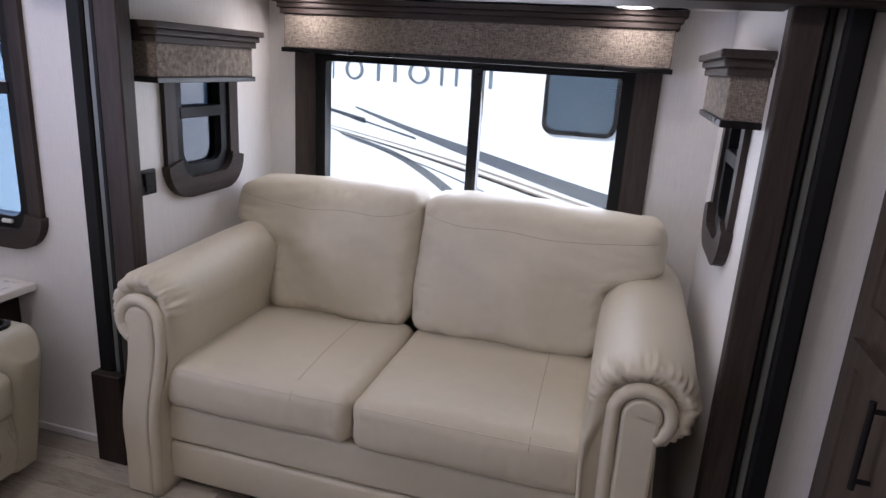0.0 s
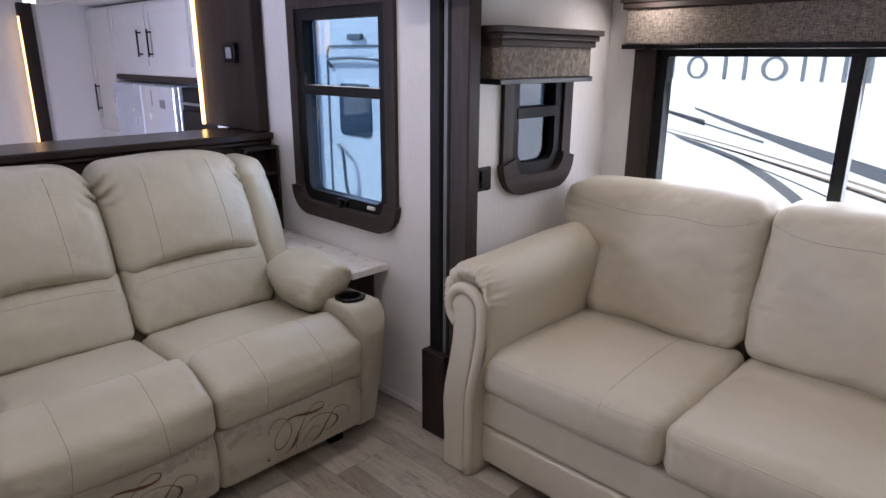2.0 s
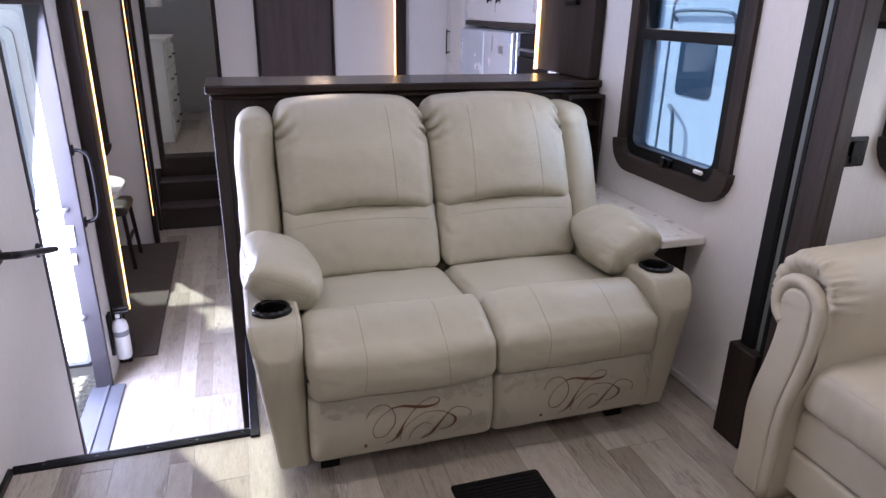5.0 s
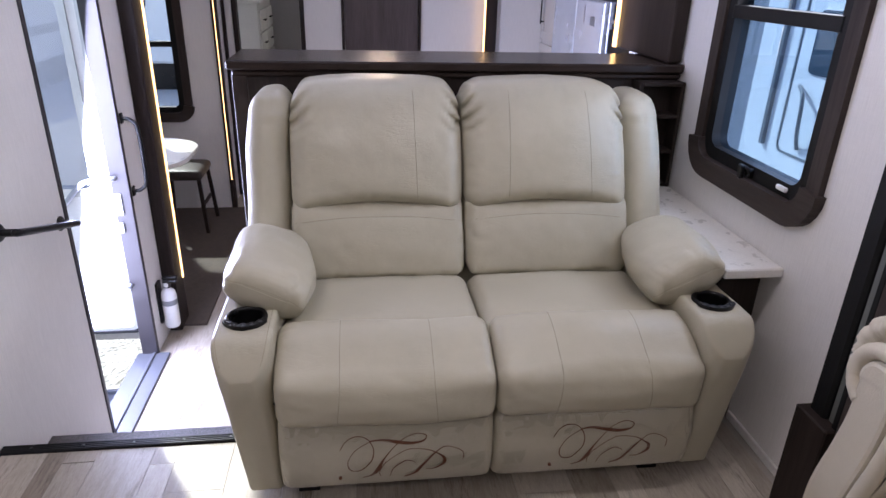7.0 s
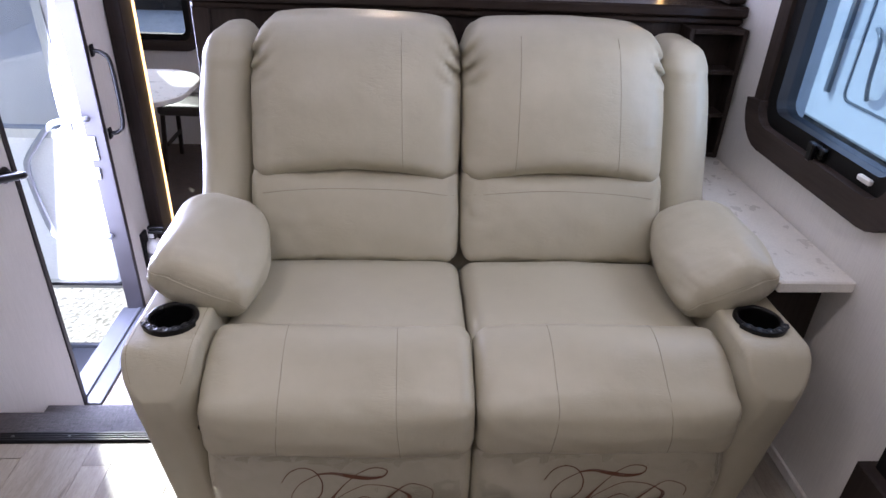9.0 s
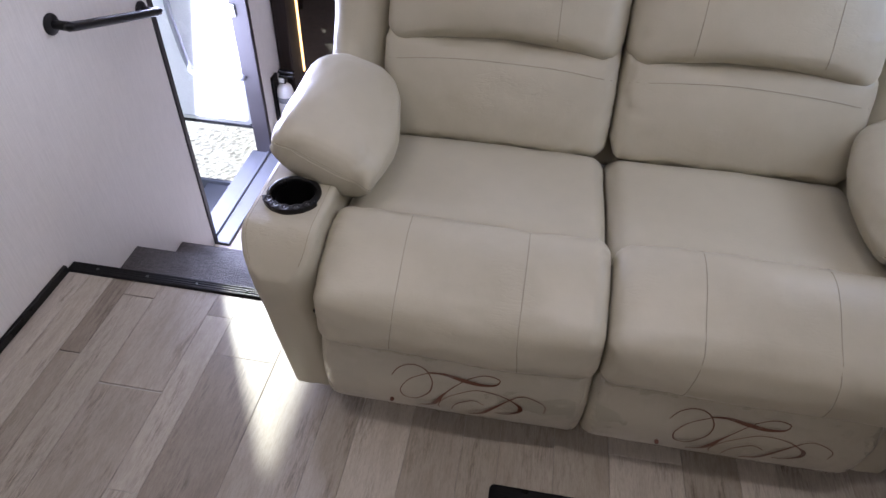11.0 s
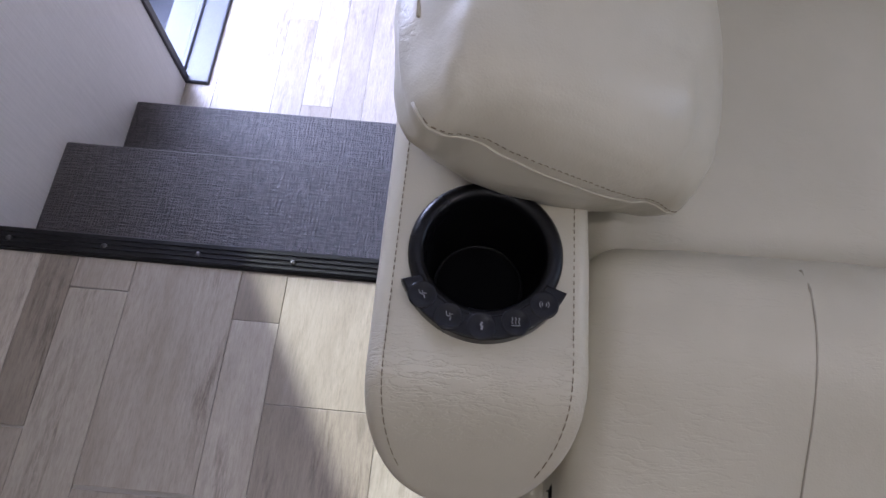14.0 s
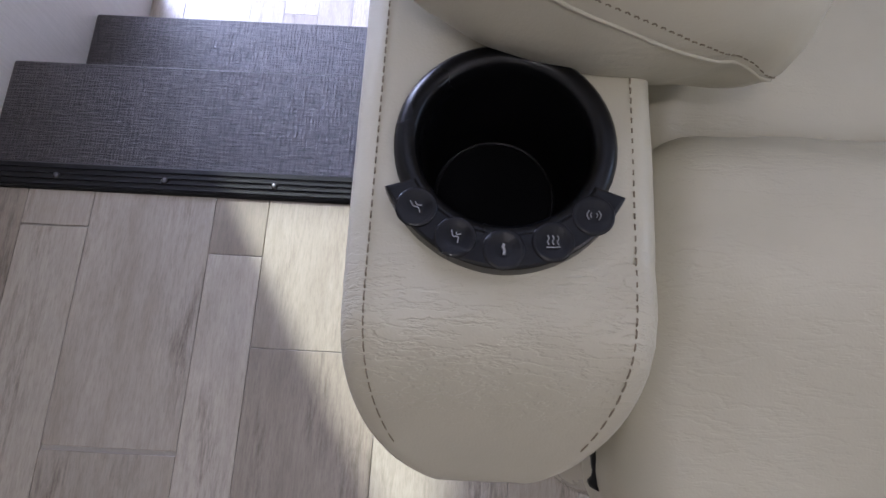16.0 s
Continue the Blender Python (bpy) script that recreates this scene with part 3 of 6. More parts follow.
jamb_w = slide_jamb(-1.105, -1.293, "trim_slide_west")
part("foot_block", boxes((-1.305, -1.185, 2.46, 2.53, 0.0, 0.345), bev=0.004), DARKWOOD, jamb_w, "dark wood plinth block")
jamb_e = slide_jamb(SLIDE_E, 0.835, "trim_slide_east")
structure("trim_slide_header", boxes((-1.38, 0.88, 2.43, 2.62, 1.60, 1.72), bev=0.004), GREYWOOD_X, "grey-brown crown header over the slide-out", "trim")
part("crown", boxes((-1.40, 0.90, 2.395, 2.43, 1.66, 1.73), (-1.39, 0.89, 2.41, 2.43, 1.61, 1.66), bev=0.006), GREYWOOD_X, bpy.data.objects["trim_slide_header"])


# ---- windows ----


def rv_window(name, place, u0, u1, v0, v1, face, out, pane, label, rail=None, mull=None, low_flare=True, trim_w=0.060, trim=GREYWOOD, r=0.06, bottom=True):
    """face: the wall's inner face; out: +1 or -1, the way outdoors along the wall's depth."""
    w = tagged(new(name), label, "window", "", "structure")
    c = place((u0 + u1) / 2, v0, face)
    w.location = c
    bpy.context.view_layer.update()
    d = lambda k: face + out * k
    low = 0.10 if low_flare else 0.0
    ri = [r, r, 0.012, 0.012] if low_flare else [0.01] * 4
    ro = [low + 0.001 if low else 0.004] * 2 + [0.004] * 2
    part("window_frame", ring(place, rounded(u0 - trim_w, u1 + trim_w, v0 - trim_w, v1 + trim_w, ro), rounded(u0 - 0.002, u1 + 0.002, v0 - 0.002, v1 + 0.002, ri), d(-0.018), d(0.0)), trim, w, "grey-brown wood window trim")
    if low_flare:
        o = rounded(u0 - trim_w - 0.012, u1 + trim_w + 0.012, v0 - trim_w - 0.012, v0 + 0.16, [0.12, 0.12, 0.004, 0.004])
        inner = rounded(u0 + 0.004, u1 - 0.004, v0 + 0.0, v0 + 0.159, [r, r, 0.002, 0.002])
        n = len(o)
        bm = bmesh.new()
        keep = [i for i in range(n) if i < n // 2]
        loops = [[bm.verts.new(place(*pts[i], dd)) for i in keep] for pts, dd in ((o, d(-0.032)), (o, d(0.0)), (inner, d(0.0)), (inner, d(-0.032)))]
        m = len(keep)
        for a, b in zip(loops, loops[1:] + loops[:1]):
            for j in range(m - 1):
                bm.faces.new((a[j], a[j + 1], b[j + 1], b[j]))
        for j in (0, m - 1):
            bm.faces.new([lp[j] for lp in loops])
        part("corner_trim", bm, GREYWOOD_Y if place is on_x else GREYWOOD_X, w, "curved grey-brown corner trim")
    sash = part("sash", ring(place, rounded(u0 - 0.004, u1 + 0.004, v0 - 0.004, v1 + 0.004, ri), rounded(u0 + 0.042, u1 - 0.042, v0 + 0.042, v1 - 0.042, [max(0.012, x - 0.02) for x in ri]), d(-0.006), d(0.05)), RUBBER, w, "black aluminium sash")
    if rail is not None:
        part("rail", plate(place, [(u0 + 0.03, rail - 0.02), (u1 - 0.03, rail - 0.02), (u1 - 0.03, rail + 0.02), (u0 + 0.03, rail + 0.02)], d(-0.010), d(0.045), bev=0.003), RUBBER, w, "black meeting rail")
    if mull is not None:
        part("mullion", plate(place, [(mull - 0.022, v0 + 0.03), (mull + 0.022, v0 + 0.03), (mull + 0.022, v1 - 0.03), (mull - 0.022, v1 - 0.03)], d(-0.008), d(0.045), bev=0.003), BLACK, w, "black mullion")
    cuts = [(v0 + 0.03, v1 - 0.03)] if rail is None else [(v0 + 0.03, rail - 0.018), (rail + 0.018, v1 - 0.03)]
    spans = [(u0 + 0.03, u1 - 0.03)] if mull is None else [(u0 + 0.03, mull - 0.02), (mull + 0.02, u1 - 0.03)]
    for i, (b0, b1) in enumerate(cuts):
        for a0, a1 in spans:
            g = part("pane", plate(place, [(a0, b0), (a1, b0), (a1, b1), (a0, b1)], d(0.022 + 0.008 * i), d(0.026 + 0.008 * i)), pane, w)
            g.visible_shadow = False
    return w


rv_window("window_1", on_y, -0.935, 0.36, 0.74, 1.46, SLIDE_N, 1, GLASS, "wide black-framed slider window above the sofa", mull=-0.238, low_flare=False, trim_w=0.095)
win2 = rv_window("window_2", on_y, -2.155, -1.575, 0.795, 1.60, NORTH, 1, TINT, "tall black-framed window with a half-open sash", rail=1.275, trim_w=0.056)
part("latch", boxes((-1.90, -1.83, 2.528, 2.545, 0.80, 0.83), (-1.875, -1.855, 2.515, 2.53, 0.79, 0.835), bev=0.003), BLACK, win2, "black sash latch")
part("latch", boxes((-1.70, -1.655, 2.532, 2.545, 0.812, 0.826), bev=0.003), WHITE_PLASTIC, win2, "white sash clip")
rv_window("window_3", on_x, 2.775, 3.085, 0.985, 1.38, SLIDE_W, -1, DARKTINT, "small black-framed window in the slide-out side wall", rail=1.215, trim_w=0.058, r=0.07)
rv_window("window_4", on_x, 2.775, 3.085, 0.985, 1.38, SLIDE_E, 1, DARKTINT, "small black-framed window in the slide-out side wall", rail=1.215, trim_w=0.058, r=0.07)
win5 = rv_window("window_5", on_x, -0.60, -0.062, 0.262, 1.23, -5.42, -1, GLASS, "black-framed window at the dinette end", rail=0.785, trim_w=0.062)
for ob in win5.children:
    ob.visible_shadow = True


def valance(name_group, place, u0, u1, v0, v1, face, inward, depth, label):
    """A box pelmet: fabric front and sides, wood cornice above, black rail below."""
    d = lambda k: face + inward * k
    v = thing("window_valance", place((u0 + u1) / 2, v0, face), label, "valance", name_group)
    top = v1 - 0.062

    def slab(a0, a1, b0, b1, k0, k1, bev):
        lo, hi = sorted((d(k0), d(k1)))
        return plate(place, [(a0, b0), (a1, b0), (a1, b1), (a0, b1)], lo, hi, bev=bev)

    part("fabric_front", slab(u0, u1, v0 + 0.018, top, 0.0005, depth, 0.004), VALANCE, v, "taupe tweed fabric box")
    part("bottom_rail", slab(u0 - 0.008, u1 + 0.008, v0, v0 + 0.018, 0.0005, depth + 0.008, 0.003), BLACK, v, "black bottom rail")
    grain = GREYWOOD_Y if place is on_x else GREYWOOD_X
    c = part("cornice", slab(u0 - 0.012, u1 + 0.012, top, top + 0.022, 0.0005, depth + 0.012, 0.004), grain, v, "grey-brown stepped wood cornice")
    part("moulding", slab(u0 - 0.022, u1 + 0.022, top + 0.022, top + 0.042, 0.0005, depth + 0.022, 0.006), grain, c)
    part("moulding", slab(u0 - 0.034, u1 + 0.034, top + 0.042, v1, 0.0005, depth + 0.034, 0.004), grain, c)
    return v


valance("window valances", on_y, -1.035, 0.475, 1.445, 1.655, SLIDE_N, -1, 0.10, "wide taupe tweed valance with a wood cornice over the window")
valance("window valances", on_x, 2.60, 3.14, 1.325, 1.51, SLIDE_W, 1, 0.09, "short taupe tweed valance with a wood cornice")
valance("window valances", on_x, 2.60, 3.14, 1.325, 1.51, SLIDE_E, -1, 0.09, "short taupe tweed valance with a wood cornice")

# outlet on the slide-out wall
outlet = thing("wall_outlet", (SLIDE_W, 2.63, 1.0), "black double usb outlet plate on the white wall", "outlet")
part("plate", plate(on_x, rounded(2.585, 2.665, 0.955, 1.04, 0.006), SLIDE_W, SLIDE_W + 0.008, bev=0.002), BLACK, outlet)
part("socket", plate(on_x, rounded(2.605, 2.645, 0.985, 1.028, 0.004), SLIDE_W + 0.008, SLIDE_W + 0.016, bev=0.002), RUBBER, outlet)
part("socket", plate(on_x, rounded(2.61, 2.64, 0.966, 0.982, 0.004), SLIDE_W + 0.008, SLIDE_W + 0.013, bev=0.002), RUBBER, outlet)


# ---- sofa in the slide-out ----
def front_ripple(p):
    """Faint upright creases on a seat cushion's front."""
    k = smooth01((2.415 - p.y) / 0.03) * (1 - smooth01((p.z - 0.42) / 0.04))
    return p + Vector((0, 0.0045 * k * noise.noise(Vector((p.x * 38, 1.0, p.z * 5))), 0))


def sofa_arm(s, cx, o, ro, ri, low_out, low_in):
    """Rolled arm: a gathered scroll over an S-shaped post. ro, ri: the roll's outer and inner reach."""
    zc, rz = (0.650, 0.130) if o < 0 else (0.642, 0.122)
    outline = [(o * p.x, p.z) for p in curve([(u, 0, v) for u, v in low_out], 4)]
    for i in range(91):
        a = radians(-62 + 250 * i / 90)
        reach = ro if math.cos(a) > 0 else ri
        outline.append((o * math.cos(a) * reach, zc + math.sin(a) * rz))
    outline += [(-o * p.x, p.z) for p in curve([(u, 0, v) for u, v in low_in], 4)]
    bm = bmesh.new()
    rows = []
    stations = ((2.394, 0.62), (2.380, 0.70), (2.374, 0.80), (2.377, 0.90), (2.388, 0.965), (2.404, 0.995), (2.425, 1.0), (2.45, 1.0), (2.48, 1.0), (2.52, 1.0), (2.58, 1.0), (2.66, 1.0), (2.76, 1.004), (2.86, 1.006), (2.98, 1.0), (3.10, 1.0), (3.22, 1.0), (3.34, 0.99))
    for y, k in stations:
        row = []
        for u, v in outline:
            roll = smooth01((v - 0.50) / 0.06)
            w = Vector((u * (1 - (1 - k) * (0.35 + 0.65 * roll)), y, v))
            w.z = zc + (v - zc) * k * roll + (v - zc) * (1 - roll)
            ang = math.atan2(v - zc, u * o)
            fade = roll * (1 - smooth01((y - 2.395) / 0.07))
            fold = max(0.0, 1 - abs(noise.noise(Vector((ang * 6.0 + o * 7, y * 5, 2.0)))) * 2.8)
            out = Vector((math.cos(ang) * o, 0, math.sin(ang)))
            w -= out * (0.014 * fade * fold ** 1.5)
            w += out * roll * 0.003 * noise.noise(Vector((cx + u, y * 1.4, v)) * 7)
            w.z += 0.018 * smooth01((y - 2.45) / 0.5) * roll
            row.append(bm.verts.new(Vector((cx, 0, 0)) + w))
        rows.append(row)
    for a, b in zip(rows, rows[1:]):
        for j in range(len(a)):
            bm.faces.new((a[j], a[(j + 1) % len(a)], b[(j + 1) % len(a)], b[j]))
    bm.faces.new(rows[0])
    bm.faces.new(rows[-1])
    arm = part("arm", bm, CREAM, s, "rolled cream leather arm", True)

    def sway(v):
        """The front post leans outward as it goes down."""
        return o * (0.040 if o < 0 else 0.0) * smooth01((0.55 - v) / 0.28)

    # padded welt: over the scroll and down the inner side of the post
    turn = [(o * math.cos(a) * 0.070, 0.622 + math.sin(a) * 0.070) for a in (radians(-58 + 238 * i / 18) for i in range(19))]
    down = [(-o * u, v) for u, v in ((0.070, 0.54), (0.068, 0.44), (0.066, 0.30), (0.064, 0.16), (0.060, 0.006))]
    path = curve([(cx + u + sway(v), 2.372, v) for u, v in turn + down], 3)
    n = len(path)
    part("welt", tube(path, [0.0185 + 0.0016 * noise.noise(Vector((k * 0.45, o, 0))) for k in range(n)], n=12), CREAM, arm, "padded leather welt round the scroll", True)
    face = [(o * 0.046, v) for v in (0.003, 0.16, 0.30, 0.44, 0.52)]
    face += [(o * math.cos(a) * 0.050, 0.622 + math.sin(a) * 0.050) for a in (radians(-25 + 205 * i / 16) for i in range(17))]
    face += [(-o * 0.049, v) for v in (0.54, 0.44, 0.30, 0.16, 0.003)]
    fine = [(p.x, p.z) for p in curve([(cx + u + sway(v), 0, v) for u, v in face], 3)]
    part("front_panel", plate(on_y, fine, 2.357, 2.398, bev=0.010), CREAM, arm, "padded scroll front panel")


def sofa():
    s = thing("sofa", (-0.29, 2.85, 0), "cream leather two-seat sofa with rolled arms", "sofa")
    part("base", boxes((-0.99, 0.43, 2.46, 3.34, 0.03, 0.32), bev=0.01), CREAM, s)
    bm, _ = cushion(-0.995, 0.435, 2.425, 2.50, 0.035, 0.177, 0.016, (0, 0.004, 0), (24, 2, 4), seed=3)
    part("front_rail", bm, CREAM, s, "lower pull-out front panel", True)
    bm, _ = cushion(-0.995, 0.435, 2.425, 2.50, 0.181, 0.315, 0.016, (0, 0.004, 0), (24, 2, 4), seed=5)
    part("front_rail", bm, CREAM, s, "upper front panel", True)
    for x0, x1, sd in ((-0.957, -0.313, 1.0), (-0.309, 0.372, 7.0)):
        bm, sh = cushion(x0, x1, 2.395, 3.03, 0.318, 0.482, 0.04, (0.004, 0.012, 0.02), (60, 36, 10), front_ripple, folds=0.004, rough=0.004, freq=6, seed=sd)
        c = part("seat_cushion", bm, CREAM, s, "", True)
        sx = 0.42 if sd < 5 else 0.55
        part("seam", seam(sh, line((sx, -1, 0.55), (sx, -1, 1.0), 4) + line((sx, -0.98, 1.0), (sx * 0.9, 0.9, 1.0), 14)), THREAD, c, "", True)
        part("seam", seam(sh, line((-0.97, -1.0, 0.80), (0.97, -1.0, 0.80), 20), r=0.002), CREAM, c, "", True)
    # back cushions: T-shaped, the ears lie on the arms
    for x0, x1, outer, sd in ((-0.925, -0.334, -1, 2.0), (-0.326, 0.372, 1, 9.0)):
        mid = (x0 + x1) / 2

        def lean(p, mid=mid, outer=outer, sd=sd):
            k = smooth01((p.z - 0.715) / 0.10)
            q = p.copy()
            side = (p.x - mid) * outer
            if side > 0:
                q.x += outer * k * (0.20 if outer < 0 else 0.165) * smooth01((side - 0.13) / 0.20)
            q.y += (p.z - 0.45) * 0.26
            q.z -= 0.012 * smooth01(side / 0.36) * k + 0.05 * smooth01((p.z - 0.8) / 0.2) * max(0.0, -side - 0.26)
            q.y += 0.012 * math.sin(p.x * 17 + p.z * 11 + sd) * (1 - k)
            return q

        bm, sh = cushion(x0, x1, 2.93, 3.13, 0.474, 0.968, 0.055, (0.006, 0.055, 0.012), (48, 6, 48), lean, folds=0.010, rough=0.006, freq=7, seed=sd)
        c = part("back_cushion", bm, CREAM, s, "", True)
        part("seam", seam(sh, [(-0.98 + 1.96 * t / 28, -1.0, 0.74 - 0.10 * math.sin(math.pi * t / 28) + 0.03 * math.sin(t * 0.4 + sd)) for t in range(29)]), THREAD, c, "", True)
    bm, _ = cushion(-0.98, 0.42, 3.18, 3.38, 0.2, 0.86, 0.05, core=(12, 3, 6), seed=4)
    part("back_frame", bm, CREAM, s, "", True)
    for cx, o, ro, ri, low_out, low_in in ((-1.0, -1, 0.116, 0.112, ((0.098, 0.0), (0.104, 0.14), (0.108, 0.26), (0.086, 0.38), (0.054, 0.48), (0.046, 0.535)), ((0.108, 0.56), (0.084, 0.44), (0.047, 0.32), (0.040, 0.18), (0.042, 0.0))), (0.490, 1, 0.142, 0.140, ((0.060, 0.0), (0.062, 0.14), (0.064, 0.26), (0.058, 0.38), (0.052, 0.48), (0.050, 0.535)), ((0.142, 0.56), (0.140, 0.44), (0.134, 0.32), (0.128, 0.18), (0.120, 0.0)))):
        sofa_arm(s, cx, o, ro, ri, low_out, low_in)
    for x in (-1.04, 0.52):
        for y in (2.45, 3.25):
            part("foot", boxes((x - 0.03, x + 0.03, y - 0.03, y + 0.03, -0.004, 0.01), bev=0.002), DARKWOOD, s)
    return s


sofa()


# ---- reclining loveseat ----
CY = 1.665


def carve(ob, cutter):
    """Cuts a well into a finished part and removes the tool."""
    m = ob.modifiers.new("well", "BOOLEAN")
    m.object, m.solver = cutter, "EXACT"
    bpy.context.view_layer.update()
    me = bpy.data.meshes.new_from_object(ob.evaluated_get(bpy.context.evaluated_depsgraph_get()))
    ob.modifiers.remove(m)
    ob.data = me
    bpy.data.objects.remove(cutter)


def monogram(sh, side_y, z, parent):
    """Brown ornamental scrollwork printed on the footrest panel."""
    def lay_on(y, zz):
        return sh((sh.h[0], y - sh.c.y, zz - sh.c.z)) + Vector((0.0045, 0, 0))

    def stroke(pts, wide, peak=0.5, spread=0.2):
        c = curve([Vector((0, side_y + u, z + 0.017 + 0.80 * v)) for u, v in pts], 7)
        n = len(c) - 1
        bm = bmesh.new()
        prev = None
        for k, p in enumerate(c):
            d = (c[min(k + 1, n)] - c[max(k - 1, 0)]).normalized()
            w = 0.0010 + 1.25 * wide * math.exp(-((k / n - peak) / spread) ** 2)
            pair = [bm.verts.new(lay_on(p.y + e * d.z * w, p.z - e * d.y * w)) for e in (1, -1)]
            if prev:
                bm.faces.new((prev[0], pair[0], pair[1], prev[1]))
            prev = pair
        part("scroll_print", bm, PRINT, parent, "brown printed scrollwork", True)

    stroke([(-0.125, 0.02), (-0.11, 0.049), (-0.084, 0.064), (-0.057, 0.056), (-0.04, 0.024), (-0.041, -0.014), (-0.052, -0.039), (-0.073, -0.066), (-0.097, -0.065), (-0.106, -0.04), (-0.102, -0.015), (-0.085, 0.017), (-0.049, 0.044), (-0.04, 0.047)], 0.0006)
    stroke([(-0.049, 0.046), (-0.017, 0.049), (0.024, 0.039), (0.059, 0.033), (0.09, 0.038), (0.099, 0.055), (0.081, 0.064), (0.059, 0.061), (0.033, 0.045)], 0.0030, 0.28, 0.2)
    stroke([(0.034, 0.044), (0.01, 0.016), (-0.015, -0.028), (-0.027, -0.063), (-0.042, -0.09), (-0.067, -0.104)], 0.0036, 0.62, 0.22)
    stroke([(-0.021, -0.100), (-0.024, -0.08), (-0.013, -0.045), (0.01, -0.018), (0.041, 0.006), (0.066, 0.012), (0.108, 0.003), (0.139, -0.021), (0.148, -0.036), (0.145, -0.057), (0.121, -0.077), (0.098, -0.077)], 0.0030, 0.76, 0.12)
    stroke([(0.042, -0.108), (0.07, -0.092), (0.087, -0.063), (0.116, -0.018), (0.139, 0.007), (0.159, 0.011), (0.186, -0.002), (0.199, -0.02), (0.197, -0.047)], 0.0026, 0.18, 0.18)
    stroke([(0.004, -0.099), (0.013, -0.064), (0.039, -0.037), (0.054, -0.033), (0.072, -0.045)], 0.0006)
    part("scroll_print", lathe([(0.0001, 0.004), (0.004, 0.003), (0.005, 0.0), (0.004, -0.003), (0.0001, -0.004)], lay_on(side_y - 0.127, z - 0.062), 12), PRINT, parent, "", True)


PILLOW_RUN = ((-1.574, 0.02), (-1.5755, 0.25), (-1.580, 0.46), (-1.587, 0.62), (-1.597, 0.75), (-1.610, 0.85), (-1.627, 0.925), (-1.648, 0.972), (-1.675, 0.998), (-1.71, 1.01), (-1.76, 1.0), (-1.81, 0.975), (-1.86, 0.93), (-1.90, 0.865), (-1.935, 0.77), (-1.962, 0.64), (-1.98, 0.48), (-1.992, 0.28), (-1.996, 0.02))


def arm_pillow(parent, o):
    """Stuffed pillow draped over the arm towards the seat: tilted soft sections along x."""
    xs, ss = [p[0] for p in reversed(PILLOW_RUN)], [p[1] for p in reversed(PILLOW_RUN)]

    def at(x, s, a, out=0.0):
        back = smooth01((-1.70 - x) / 0.30)
        tilt = radians(27 - 9 * back)
        cu, cz = 0.597 + 0.022 * back, 0.566 + 0.008 * back
        ha, hb = 0.124 * s, (0.083 - 0.006 * back) * s
        ca, sa = math.cos(a), math.sin(a)
        p = math.copysign(abs(ca) ** 0.68, ca) * ha
        q = math.copysign(abs(sa) ** 0.76, sa) * hb
        u = cu + p * math.cos(tilt) - q * math.sin(tilt)
        z = cz + p * math.sin(tilt) + q * math.cos(tilt)
        x -= 0.010 * smooth01((0.575 - z) / 0.09) * smooth01((x + 1.72) / 0.1)
        x += 0.030 * abs(ca) ** 8 * smooth01((s - 0.55) / 0.4) * smooth01((x + 1.72) / 0.09)
        w = Vector((x, CY + o * u, z))
        c = Vector((x + 0.02, CY + o * cu, cz))
        d = (w - c).normalized()
        e = noise.noise(w * 8 + Vector((o * 5, 0, 2))) * 0.006 + noise.noise(w * 24 + Vector((0, o * 9, 1))) * 0.001
        rim = math.exp(-((x + 1.625) / 0.045) ** 2)
        e -= 0.007 * rim * max(0.0, 1 - abs(noise.noise(Vector((a * 2.2 + o * 3, x * 6, 4.0)))) * 3.0)
        e -= 0.002 * max(0.0, 1 - abs(noise.noise(Vector((w.x * 11 + a * 3, o * 2.0, a * 1.5)))) * 4)
        return w + d * (e * min(1.0, s * s * 1.3) + out)

    bm = bmesh.new()
    rows = []
    for k in range(len(xs) * 3 - 2):
        i, f = divmod(k, 3)
        j = min(i + 1, len(xs) - 1)
        x, s = xs[i] + (xs[j] - xs[i]) * f / 3, ss[i] + (ss[j] - ss[i]) * f / 3
        rows.append([bm.verts.new(at(x, s, 2 * math.pi * t / 72)) for t in range(72)])
    for a, b in zip(rows, rows[1:]):
        for t in range(72):
            bm.faces.new((a[t], a[(t + 1) % 72], b[(t + 1) % 72], b[t]))
    bm.faces.new(rows[0])
    bm.faces.new(rows[-1])
    bmesh.ops.recalc_face_normals(bm, faces=bm.faces)
    pil = part("arm_pillow", bm, GREIGE, parent, "stuffed arm pillow with gathered corners", True)
    front_run = PILLOW_RUN[:10]

    def across(t, drop):
        """A point of the front seam: t runs from the inner corner (-1) to the outer one (1)."""
        p, q = abs(t), max(1e-4, abs(drop) * (1 - t * t))
        lo, hi = 0.0, math.pi / 2
        for _ in range(30):
            m = (lo + hi) / 2
            if math.cos(m) ** 0.68 * q > math.sin(m) ** 0.76 * p:
                lo = m
            else:
                hi = m
        reach = min(0.99, max(p / max(1e-4, math.cos(lo) ** 0.68), q / max(1e-4, math.sin(lo) ** 0.76)) if p > 0.05 else q)
        x = front_run[0][0]
        for (xa, sa), (xb, sb) in zip(front_run, front_run[1:]):
            if sa <= reach <= sb:
                x = xa + (xb - xa) * (reach - sa) / (sb - sa)
        a = lo if t > 0 else math.pi - lo
        return x, reach, a if drop > 0 else -a

    part("seam", tube([at(*across(-0.93 + 1.86 * k / 44, 0.16), 0.0004) for k in range(45)], 0.0012, n=6), GREIGE, pil, "", True)
